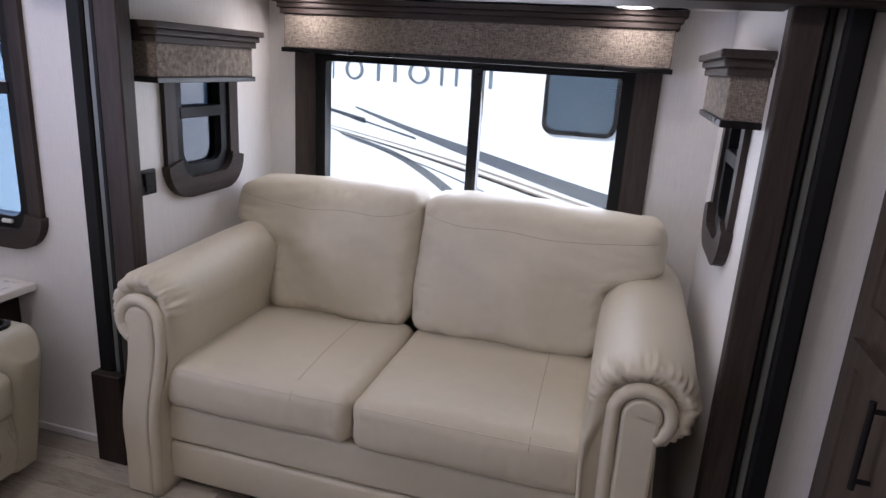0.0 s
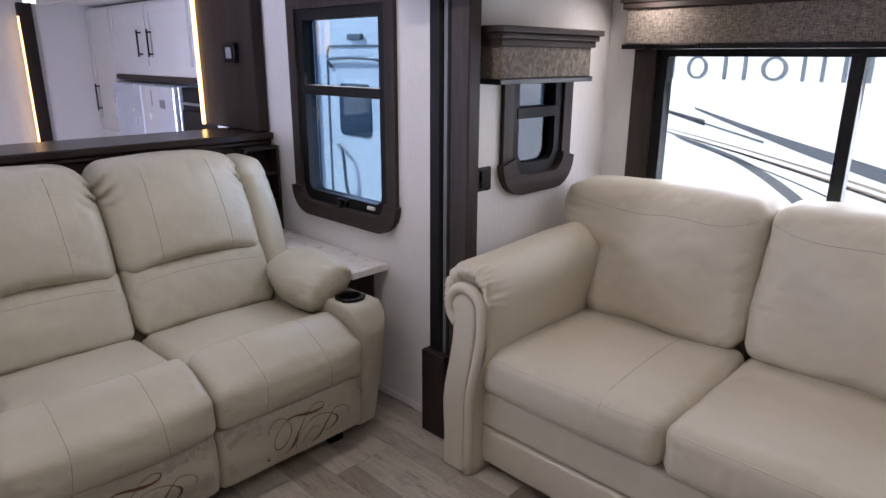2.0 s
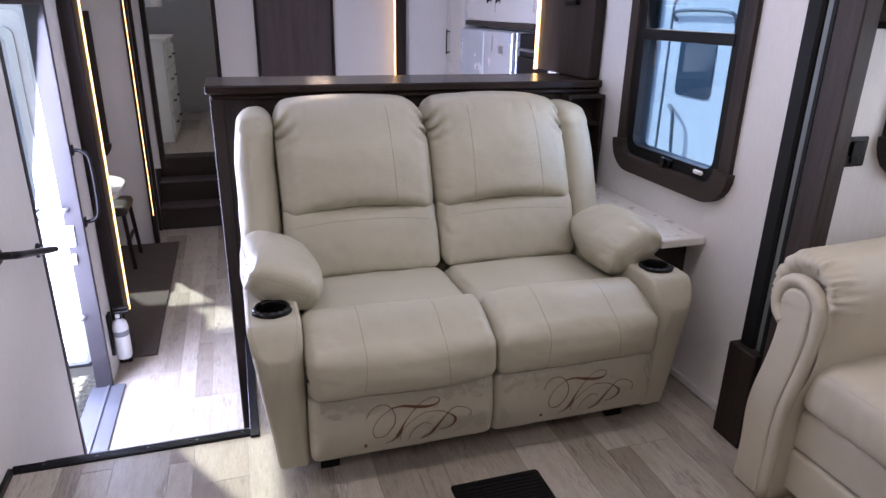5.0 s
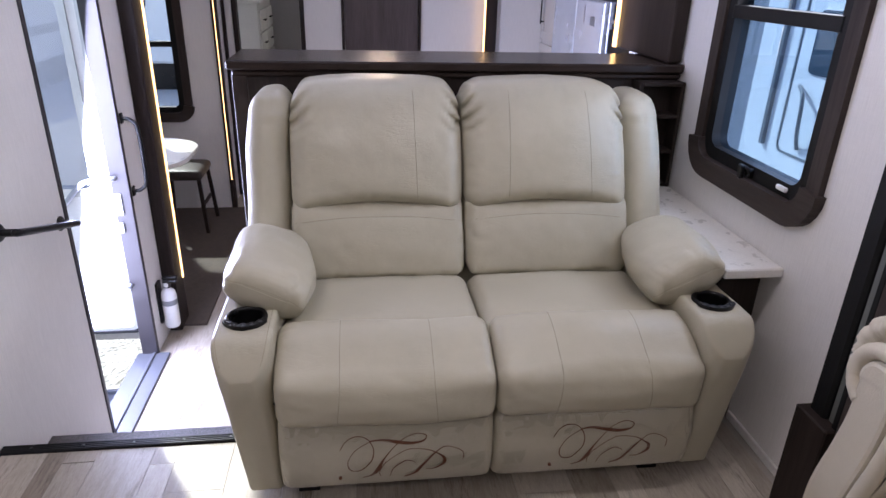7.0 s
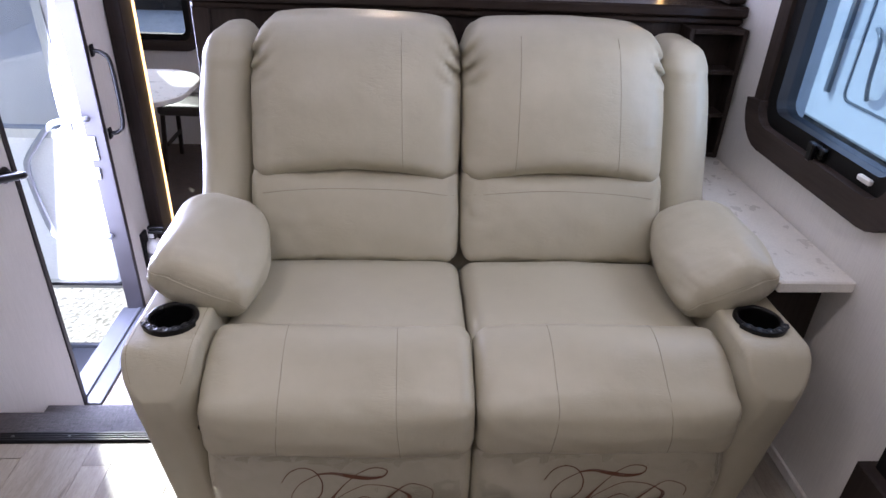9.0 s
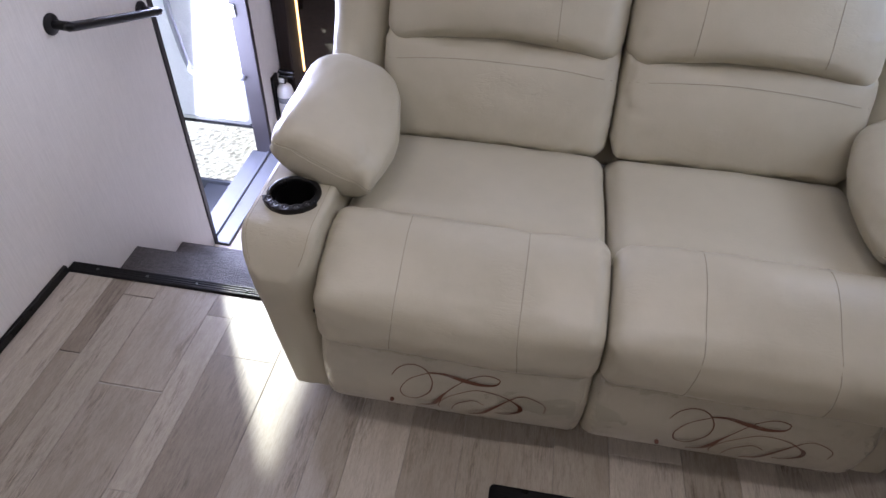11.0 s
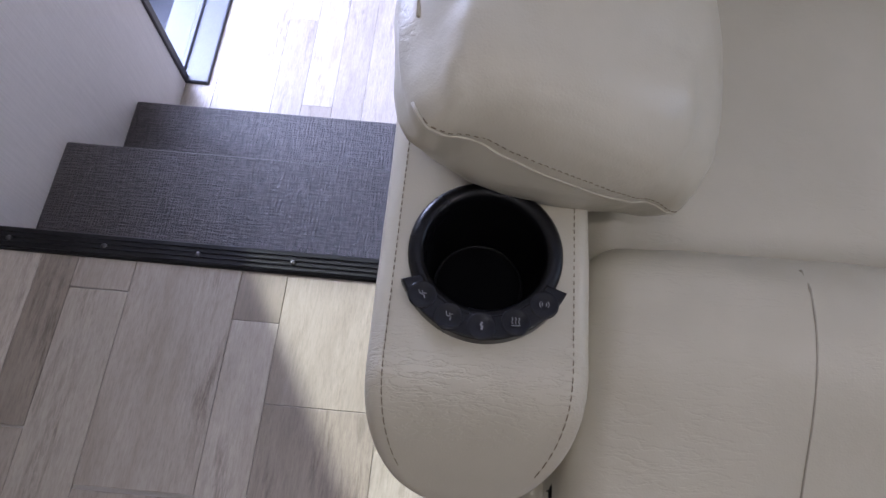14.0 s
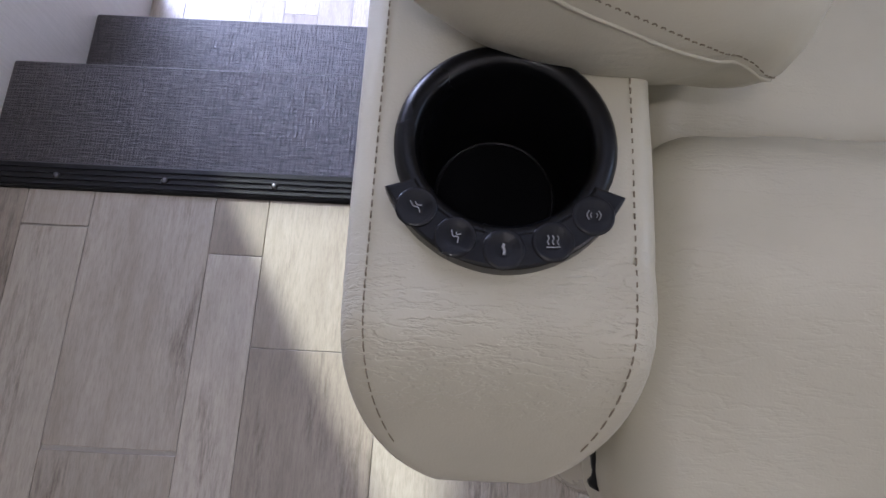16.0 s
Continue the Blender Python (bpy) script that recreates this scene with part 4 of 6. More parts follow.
    part("seam", tube([at(x, s, 0.05, 0.0004) for x, s in zip(xs[4:-8], ss[4:-8])], 0.0014, n=6), GREIGE, pil, "", True)
    for k in range(44):
        a = -0.90 + 1.80 * k / 44
        part("stitch", tube([at(*across(a + q, 0.27), h) for q, h in ((0, -0.0002), (0.009, 0.0006), (0.022, -0.0002))], 0.0005, n=4), STITCH, pil)


def recliner():
    L = thing("recliner_loveseat", (-1.85, CY, 0), "greige leather double recliner loveseat with cup holders", "loveseat")
    part("base", boxes((-2.28, -1.48, 1.12, 2.21, 0.03, 0.30), bev=0.01), GREIGE, L)
    for y0, y1, sd in ((1.10, 1.6628, 1.0), (1.6672, 2.23, 6.0)):
        mid = (y0 + y1) / 2

        def tuck(p):
            q = p.copy()
            if p.x > -1.47:
                q.x += 0.02 * math.sin((p.z - 0.08) / 0.23 * math.pi) - 0.018 * (1 - smooth01((p.z - 0.06) / 0.05))
            return q

        bm, sh = cushion(-1.47, -1.385, y0, y1, 0.075, 0.315, 0.028, (0.006, 0.003, 0), (2, 16, 8), tuck, rough=0.002, freq=8, seed=sd)
        foot = part("footrest_panel", bm, GREIGE, L, "footrest panel still in glossy plastic film", True)
        film, _ = cushion(-1.462, -1.3815, y0 + 0.004, y1 - 0.004, 0.079, 0.312, 0.028, (0.006, 0.003, 0), (2, 64, 18), tuck, folds=0.003, rough=0.0030, freq=52, seed=sd + 3)
        f = part("plastic_film", film, FILM, foot, "clear crinkled plastic film", True)
        f.visible_shadow = False
        hem = [Vector((-1.3835 + 0.004 * noise.noise(Vector((k * 0.31, sd, 0))), y0 + 0.02 + (y1 - y0 - 0.04) * k / 60, 0.303 + 0.005 * noise.noise(Vector((k * 0.23, 0, sd))))) for k in range(61)]
        part("film_edge", tube(hem, [0.0050 + 0.003 * noise.noise(Vector((k * 0.7, 2, sd))) for k in range(61)], n=7), FILM, foot, "crumpled edge of the plastic film", True)
        monogram(sh, mid, 0.20, foot)

        def roll(p, mid=mid, sd=sd):
            q = p.copy()
            t = smooth01((p.x + 1.63) / 0.27)
            q.z -= t ** 2.4 * 0.060 * smooth01((p.z - 0.32) / 0.16) + 0.003 * math.sin((p.y - mid) * 11 + sd)
            return q

        bm, sh = cushion(-1.577, -1.352, y0 + 0.001, y1 - 0.001, 0.300, 0.505, 0.036, (0.014, 0.004, 0.014), (20, 36, 10), roll, folds=0.004, rough=0.004, freq=7, seed=sd)
        seat = part("seat", bm, GREIGE, L, "", True)
        for sy in (-0.42, 0.42):
            part("seam", seam(sh, line((-0.9, sy, 1), (0.98, sy, 1), 10) + line((1, sy, 0.95), (1, sy * 1.08, -0.9), 10)), THREAD, seat, "", True)
        bm, sh = cushion(-1.99, -1.549, y0 + 0.002, y1 - 0.002, 0.30, 0.460, 0.04, (0, 0.003, 0.010), (10, 16, 5), lambda p: p + Vector((0, 0, 0.05 * (p.x + 1.80) - 0.022 * smooth01((p.x + 1.605) / 0.03) - 0.03 * smooth01((-1.905 - p.x) / 0.05))), rough=0.004, freq=7, seed=sd + 1)
        part("seat_rear", bm, GREIGE, L, "", True)

        def recline(p, mid=mid):
            q = p.copy()
            q.x -= (p.z - 0.42) * 0.42
            return q

        def arch(p, mid=mid, sd=sd):
            q = recline(p)
            u = (p.y - mid) / 0.28
            q.z += 0.050 * (1 - u * u) * (1 - smooth01((p.z - 0.62) / 0.2))
            q.z -= 0.030 * abs(u) ** 6 * smooth01((p.z - 0.85) / 0.15)
            q.x -= 0.03 * abs(u) ** 3 * smooth01((p.z - 0.80) / 0.2)
            e = smooth01((abs(u) - 0.7) / 0.3) * smooth01((p.z - 0.86) / 0.08)
            q.x += e * 0.021 * math.sin(p.z * 130 + abs(u) * 30 + sd)
            return q

        bm, sh = cushion(-2.09, -1.905, y0 + 0.002, y1 - 0.002, 0.440, 0.685, 0.034, (0.026, 0.003, 0), (4, 36, 18), recline, folds=0.007, rough=0.005, freq=7, seed=sd + 2)
        low = part("lumbar_cushion", bm, GREIGE, L, "", True)
        part("seam", seam(sh, [(1.0, -0.96 + 1.92 * t / 20, 0.45 + 0.18 * (1 - (-1 + t / 10) ** 2)) for t in range(21)]), THREAD, low, "", True)
        bm, sh = cushion(-2.12, -1.893, y0 + 0.002, y1 - 0.002, 0.632, 1.03, 0.055, (0.045, 0.003, 0.012), (6, 44, 32), arch, folds=0.005, rough=0.003, freq=6, seed=sd + 4)
        head = part("back_cushion", bm, GREIGE, L, "", True)
        for sy in ((0.45,) if sd < 4 else (-0.5, 0.5)):
            part("seam", seam(sh, line((1.0, sy, -0.85), (1.0, sy * 0.94, 0.95), 16)), THREAD, head, "", True)
    bm, _ = cushion(-2.17, -2.03, 1.115, 2.215, 0.36, 0.94, 0.03, core=(3, 12, 8), fn=lambda p: p - Vector(((p.z - 0.42) * 0.42, 0, 0)), seed=12)
    part("back_frame", bm, GREIGE, L, "", True)
    for o in (-1, 1):
        Y = lambda k: CY + o * k

        def span(a, b):
            return sorted((Y(a), Y(b)))

        def wing_bend(p, o=o):
            q = p.copy()
            q.x -= (p.z - 0.42) * 0.40
            q.y -= o * 0.012 * smooth01((p.z - 0.8) / 0.2)
            q.x += 0.005 * math.sin(p.z * 130) * smooth01((p.z - 0.88) / 0.05)
            return q

        y0, y1 = span(0.575, 0.705)
        bm, sh = cushion(-2.16, -1.945, y0, y1, 0.40, 0.99, 0.05, (0.012, 0.008, 0.01), (10, 8, 36), wing_bend, folds=0.004, rough=0.004, freq=8, seed=o + 20)
        wing = part("side_wing", bm, GREIGE, L, "", True)
        # arm body: tapers down, its front edge runs back towards the floor
        y0, y1 = span(0.567, 0.717)

        def taper(p, o=o):
            q = p.copy()
            k = max(0.0, 1 - p.z / 0.52)
            outer = smooth01(((p.y - CY) * o - 0.567) / 0.15)
            q.y -= o * outer * 0.065 * k
            if p.x > -1.6:
                q.x -= 0.045 * k * smooth01((p.x + 1.6) / 0.2)
            return q

        bm, sh = cushion(-2.20, -1.380, y0, y1, 0.055, 0.532, 0.013, (0.006, 0.006, 0.0), (130, 22, 14), taper, rough=0.0015, freq=10, seed=o + 30)
        # the top edge rolls over at the front
        for v in bm.verts:
            w = max(0.0, min(1.0, (v.co.x + 1.475) / 0.10))
            v.co.y = Y(0.642) + (v.co.y - Y(0.642)) * max(0.0, 1 - 0.93 * w ** 3.5) ** 0.6
            if v.co.z > 0.50:
                p = v.co
                zone = smooth01((p.x + 1.515) / 0.03) * (1 - smooth01((p.x + 1.425) / 0.03))
                p.z -= 0.0016 * zone * max(0.0, 1 - abs(noise.noise(Vector((p.x * 95, p.y * 30, 3.0)))) * 4.5)
            t = smooth01((v.co.x + 1.48) / 0.11)
            if v.co.z > 0.30:
                v.co.z -= 0.085 * t * t * smooth01((v.co.z - 0.30) / 0.2)
        arm = part("arm", bm, GREIGE_CREASED, L, "arm box with a cup holder", True)
        cy = Y(0.642)
        tool = link_mesh("tool", lathe([(0.0001, 0.44), (0.0455, 0.44), (0.0455, 0.60), (0.0001, 0.60)], (-1.540, cy, 0), 40), BLACK)
        carve(arm, tool)
        if o < 0:
            def hem(xx, yo):
                zz = 0.5314 - 0.085 * smooth01((xx + 1.48) / 0.11) ** 2
                ww = max(0.0, min(1.0, (xx + 1.475) / 0.10))
                return xx, Y(0.642) + (Y(yo) - Y(0.642)) * max(0.0, 1 - 0.93 * ww ** 3.5) ** 0.6, zz

            for yo in (0.5795, 0.7045):
                for t in range(54):
                    xx = -1.70 + 0.0056 * t
                    dots = [Vector(hem(xx + d, yo)) + Vector((0, 0, h)) for d, h in ((0, -0.0006), (0.0012, 0.0008), (0.0028, 0.0008), (0.0040, -0.0006))]
                    part("stitch", tube(dots, 0.0005, n=4), STITCH, arm)
            tie = curve([(-1.42, 1.101, 0.40), (-1.398, 1.102, 0.385), (-1.380, 1.100, 0.378), (-1.376, 1.106, 0.370), (-1.386, 1.108, 0.366), (-1.398, 1.103, 0.372)], 5)
            part("strap_end", tube(tie, [0.005 + 0.002 * math.sin(k * 1.3) for k in range(len(tie))], n=6, flat=0.4), RUBBER, arm, "loose black strap end between arm and seat", True)
        arm_pillow(L, o)
        cup_holder(L, -1.540, cy, o)
    for x in (-2.15, -1.5):
        for y in (1.16, 2.17):
            part("foot", boxes((x - 0.03, x + 0.03, y - 0.03, y + 0.03, -0.002, 0.035), bev=0.002), BLACK, L, "black plastic foot")
    return L


# strokes (right, up) of the five printed signs: two recliner positions, lamp, heat, vibration
ICONS = (
    ([(-2.6, 2.4), (-1.2, 0.2), (0.8, -0.4), (1.6, -2.6)], [(-0.4, 2.2), (0.2, 0.8), (2.4, 0.6)]),
    ([(-1.6, 2.8), (-0.9, 0.2), (1.2, 0.0), (1.0, -2.6)], [(0.4, 2.0), (0.6, 1.0), (2.4, 1.2)]),
    ([(0.0, 2.2), (-0.5, 0.6), (0.2, -0.4), (0.0, -2.4)],),
    ([(-2.4, 2.6), (-1.8, 1.2), (-2.4, 0.0), (-1.8, -1.4)], [(-0.4, 2.6), (0.2, 1.2), (-0.4, 0.0), (0.2, -1.4)], [(1.6, 2.6), (2.2, 1.2), (1.6, 0.0), (2.2, -1.4)], [(-2.8, -2.6), (0.0, -2.5), (2.8, -2.2)]),
    ([(-1.0, 1.0), (-1.5, 0.0), (-1.0, -1.0)], [(1.0, 1.0), (1.5, 0.0), (1.0, -1.0)], [(-2.0, 2.0), (-2.9, 0.0), (-2.0, -2.0)], [(2.0, 2.0), (2.9, 0.0), (2.0, -2.0)]),
)


def cup_holder(parent, x, y, o):
    z = 0.534
    prof = [(0.0355, -0.072), (0.0375, -0.068), (0.0418, -0.004), (0.0426, 0.003), (0.0450, 0.006), (0.0510, 0.0062), (0.0540, 0.003), (0.0545, -0.006)]
    rim = part("cup_holder", lathe(prof, (x, y, z), 56), BLACK, parent, "black plastic cup holder with touch buttons", True)
    part("cup_floor", lathe([(0.0001, -0.0715), (0.030, -0.0715), (0.0356, -0.0708)], (x, y, z), 48), CUPBLACK, rim, "", True)
    part("floor_ring", tube([(x + math.cos(a) * 0.0345, y + math.sin(a) * 0.0345, z - 0.0695) for a in (2 * math.pi * i / 48 for i in range(48))], 0.0011, closed=True, n=6), BLACK, rim, "glossy ring round the cup floor", True)
    # crescent of five touch buttons on the side of the seat's front
    bm = bmesh.new()
    out = []
    for i in range(33):
        a = radians(-62 + 124 * i / 32)
        out.append((x + math.cos(a) * 0.0705 - 0.006, y + math.sin(a) * 0.0635))
    inn = []
    for i in range(33):
        a = radians(62 - 124 * i / 32)
        inn.append((x + math.cos(a) * 0.0475, y + math.sin(a) * 0.0475))
    panel = part("button_panel", plate(on_z, out + inn, z - 0.006, z + 0.0085, bev=0.0016), BLACK, rim, "black crescent panel with five touch buttons")
    for i in range(5):
        a = radians(-47 + 23.5 * i)
        bx, by = x + math.cos(a) * 0.0575 - 0.002, y + math.sin(a) * 0.0555
        part("button", lathe([(0.0098, 0.0087), (0.0092, 0.0096), (0.0075, 0.0090), (0.0001, 0.0080)], (bx, by, z), 24), BUTTON, rim, "dished touch button", True)
        for stroke in ICONS[i]:
            pts = [Vector((bx - v * 0.0011, by + u * 0.0011, z + 0.0095)) for u, v in stroke]
            part("icon", tube(curve(pts, 4), 0.00036 if i != 2 else 0.0009, n=4), ICON, rim, "pale printed icon")


m_, n_, l_, b_ = shader("clear_plastic_film")
tr_, gl_, mx_ = n_.new("ShaderNodeBsdfTransparent"), n_.new("ShaderNodeBsdfGlossy"), n_.new("ShaderNodeMixShader")
gl_.inputs["Roughness"].default_value = 0.05
l_.new(gloss_at_grazing(n_, l_, 0.16, 0.95), mx_.inputs[0])
l_.new(tr_.outputs[0], mx_.inputs[1])
l_.new(gl_.outputs[0], mx_.inputs[2])
l_.new(mx_.outputs[0], n_["Material Output"].inputs[0])
FILM = m_
BUTTON = plain("black_touch_button", (0.005, 0.005, 0.006), 0.3)
BUTTON.node_tree.nodes["Principled BSDF"].inputs["Specular IOR Level"].default_value = 0.3
CUPBLACK = plain("matt_black_plastic", (0.0025, 0.0025, 0.003), 0.4, relief=0.02)
CUPBLACK.node_tree.nodes["Principled BSDF"].inputs["Specular IOR Level"].default_value = 0.04
recliner()

# ---- bar wall, ledge and near fittings ----
bar = thing("half_wall", (-2.47, 1.7, LOW), "dark wood half wall with a bar top behind the loveseat", "half wall")
part("panel", boxes((-2.475, -2.43, 0.895, 2.545, LOW, 1.03), bev=0.003), DARKWOOD, bar)
part("end_post", boxes((-2.49, -2.415, 0.882, 0.935, LOW + 0.002, 1.031), bev=0.004), DARKWOOD, bar, "dark end post")
part("bar_top", boxes((-2.74, -2.395, 0.868, 2.548, 1.035, 1.068), bev=0.006), DARKWOOD_Y, bar, "polished dark wood bar top")
part("moulding", boxes((-2.44, -2.41, 0.885, 2.545, 1.012, 1.034), bev=0.006), DARKWOOD_Y, bar)
ledge = thing("side_cabinet", (-2.0, 2.46, 0), "low dark cabinet with a pale stone-look ledge", "cabinet")
part("worktop", boxes((-2.41, -1.59, 2.365, 2.548, 0.572, 0.602), bev=0.004), STONE, ledge, "pale stone-look ledge")
part("body", boxes((-2.41, -1.68, 2.385, 2.546, 0.0, 0.571), bev=0.003), DARKWOOD, ledge)
niche = thing("wine_rack", (-2.40, 2.45, 0.604), "dark cubby rack standing on the ledge", "rack")
part("side", boxes((-2.425, -2.35, 2.36, 2.375, 0.604, 1.01), bev=0.002), DARKWOOD, niche)
part("side", boxes((-2.425, -2.35, 2.525, 2.54, 0.604, 1.01), bev=0.002), DARKWOOD, niche)
for zz in (0.606, 0.74, 0.875, 0.995):
    part("shelf", boxes((-2.425, -2.35, 2.3755, 2.5245, zz, zz + 0.014), bev=0.002), DARKWOOD, niche)
vent = thing("floor_register", (-1.2, 1.63, 0), "matte black metal floor register", "vent")
part("plate", plate(on_z, rounded(-1.277, -1.125, 1.49, 1.777, 0.012), 0.001, 0.007, bev=0.002), BLACK, vent)
for i in range(9):
    part("louvre", boxes((-1.262 + i * 0.0145, -1.2545 + i * 0.0145, 1.505, 1.762, 0.007, 0.0085)), RUBBER, vent)

# grab bar on the entry wall
grab = thing("grab_bar", (-2.17, SOUTH, 0.55), "black metal grab bar on the wall above the steps", "grab bar")
pts = [(-2.005, SOUTH + 0.006, 0.600), (-2.005, SOUTH + 0.045, 0.600), (-2.03, SOUTH + 0.060, 0.592), (-2.37, SOUTH + 0.060, 0.487), (-2.395, SOUTH + 0.045, 0.479), (-2.395, SOUTH + 0.006, 0.479)]
part("bar", tube(curve(pts, 5), 0.0125, n=12), BLACK_METAL, grab, "", True)
for xx, zz in ((-2.005, 0.600), (-2.395, 0.479)):
    bm = lathe([(0.0001, 0.012), (0.022, 0.010), (0.028, 0.004), (0.028, 0.0)], (0, 0, 0), 24)
    bmesh.ops.transform(bm, verts=bm.verts, matrix=Matrix.Translation((xx, SOUTH, zz)) @ Matrix.Rotation(radians(-90), 4, "X"))
    part("flange", bm, BLACK_METAL, grab, "", True)

# ---- entry door, extinguisher, post ----
door = tagged(new("door_1"), "white entry door swung open outward with a glazed top", "door", "", "structure")
door.location = (-3.14, SOUTH - 0.06, LOW)
bpy.context.view_layer.update()
part("door_frame", boxes((-2.462, -2.438, SOUTH - 0.075, SOUTH + 0.006, LOW, 1.36), (-3.146, -3.118, SOUTH - 0.075, SOUTH + 0.006, LOW, 1.36), (-3.146, -2.438, SOUTH - 0.075, SOUTH + 0.006, 1.34, 1.37), bev=0.003), DARKTRIM, door, "dark bronze door frame")
part("threshold", boxes((-3.13, -2.44, SOUTH - 0.10, SOUTH + 0.065, LOW - 0.01, LOW + 0.012), (-3.13, -2.44, SOUTH - 0.02, SOUTH - 0.005, LOW + 0.012, LOW + 0.02), bev=0.003), THRESH, door, "grey metal threshold")
DX0, DX1, DY0, DY1 = -3.175, -3.135, SOUTH - 0.76, SOUTH - 0.08
leaf = part("leaf", pierced(on_x, DY0, DY1, LOW + 0.16, 1.33, DX0, DX1, [(DY0 + 0.08, DY1 - 0.08, 0.37, 1.22)]), RVWHITE, door, "white door leaf")
part("leaf_edge", ring(on_x, rounded(DY0 - 0.006, DY1 + 0.006, LOW + 0.154, 1.336, 0.03), rounded(DY0 + 0.012, DY1 - 0.012, LOW + 0.172, 1.318, 0.03), DX0 - 0.004, DX1 + 0.004), ALU, door, "aluminium edge of the door leaf")
g = part("pane", boxes((-3.158, -3.152, DY0 + 0.07, DY1 - 0.07, 0.36, 1.23)), MIRRORGLASS, door, "tinted reflecting door glass")
g.visible_shadow = False
part("window_frame", ring(on_x, rounded(DY0 + 0.05, DY1 - 0.05, 0.335, 1.25, 0.04), rounded(DY0 + 0.085, DY1 - 0.085, 0.375, 1.215, 0.03), DX0 - 0.01, DX1 + 0.012), ALU, door)
part("bottom_seal", boxes((DX0 - 0.006, DX1 + 0.006, DY0, DY1, LOW + 0.136, LOW + 0.154), bev=0.003), RUBBER, door, "dark rubber sweep under the door leaf")
part("rail", tube(curve([(-3.125, 0.165, 0.425), (-3.10, 0.155, 0.428), (-3.10, 0.06, 0.42), (-3.10, 0.0, 0.385), (-3.10, -0.105, 0.26), (-3.10, -0.128, 0.19), (-3.10, -0.122, 0.066), (-3.10, -0.10, -0.09), (-3.10, -0.06, -0.135), (-3.10, 0.13, -0.138), (-3.12, 0.15, -0.138)], 6), 0.013, n=10), RAILGREY, door, "folded grey metal handrail", True)
part("latch", boxes((-3.120, -3.110, SOUTH - 0.075, SOUTH - 0.035, 0.24, 0.35), bev=0.004), ALU, door, "steel strike plate")
part("latch", boxes((-3.120, -3.108, SOUTH - 0.07, SOUTH - 0.045, 0.15, 0.205), bev=0.004), ALU, door, "small steel strike plate")
steps = thing("entry_step", (-2.85, -0.1, LOW - 0.25), "grey metal fold-down entry step", "step")
part("tread", boxes((-3.1, -2.5, -0.16, 0.10, LOW - 0.25, LOW - 0.22), bev=0.004), THRESH, steps)
part("tread", boxes((-3.1, -2.5, -0.46, -0.20, LOW - 0.47, LOW - 0.44), bev=0.004), THRESH, steps)
part("stringer", boxes((-3.12, -3.10, -0.46, 0.12, LOW - 0.52, LOW - 0.20), bev=0.004), THRESH, steps)
part("stringer", boxes((-2.50, -2.48, -0.46, 0.12, LOW - 0.52, LOW - 0.20), bev=0.004), THRESH, steps)
for yy in (-0.44, -0.02):
    for xx in (-3.11, -2.49):
        part("leg", boxes((xx - 0.012, xx + 0.012, yy - 0.012, yy + 0.012, -1.35, LOW - 0.47), bev=0.002), THRESH, steps)
hnd = thing("door_grab_handle", (-3.18, SOUTH, 0.52), "black grab handle beside the entry doorway", "grab handle")
part("bar", tube(curve([(-3.175, SOUTH + 0.004, 0.70), (-3.175, SOUTH + 0.045, 0.69), (-3.175, SOUTH + 0.07, 0.64), (-3.175, SOUTH + 0.07, 0.41), (-3.175, SOUTH + 0.045, 0.355), (-3.175, SOUTH + 0.004, 0.345)], 5), 0.009, n=10), BLACK_METAL, hnd, "", True)
for zz in (0.70, 0.345):
    part("flange", boxes((-3.19, -3.16, SOUTH, SOUTH + 0.01, zz - 0.025, zz + 0.025), bev=0.004), BLACK_METAL, hnd)
ext = thing("fire_extinguisher", (-3.275, SOUTH + 0.055, -0.46), "small white fire extinguisher with a black valve on the wall", "extinguisher")
ex, ey = -3.275, SOUTH + 0.055
part("cylinder", lathe([(0.0001, -0.47), (0.034, -0.468), (0.040, -0.455), (0.040, -0.28), (0.034, -0.255), (0.016, -0.238), (0.014, -0.225)], (ex, ey, 0), 28), WHITE_PLASTIC, ext, "white enamel cylinder", True)
part("label_band", lathe([(0.0405, -0.33), (0.0408, -0.325), (0.0408, -0.305), (0.0405, -0.30)], (ex, ey, 0), 28), LABELGREY, ext, "grey unreadable label band", True)
part("valve", boxes((ex - 0.016, ex + 0.016, ey - 0.016, ey + 0.016, -0.235, -0.20), bev=0.004), BLACK, ext)
part("lever", boxes((ex - 0.012, ex + 0.012, ey - 0.02, ey + 0.055, -0.205, -0.19), (ex - 0.012, ex + 0.012, ey - 0.02, ey + 0.06, -0.182, -0.168), bev=0.003), BLACK, ext, "black squeeze lever")
part("gauge", boxes((ex + 0.016, ex + 0.024, ey - 0.012, ey + 0.012, -0.225, -0.20), bev=0.004), WHITE_PLASTIC, ext)
part("bracket", boxes((ex - 0.03, ex + 0.03, SOUTH, SOUTH + 0.015, -0.44, -0.20), bev=0.003), BLACK, ext, "black wall bracket")


def led_post(name, x0, x1, y0, y1, z0, z1, strip_box, label):
    p = structure(name, boxes((x0, x1, y0, y1, z0, z1), bev=0.005), DARKWOOD, label, "trim")
    part("led_strip", boxes(strip_box, bev=0.002), LED, p, "glowing amber led strip")
    return p


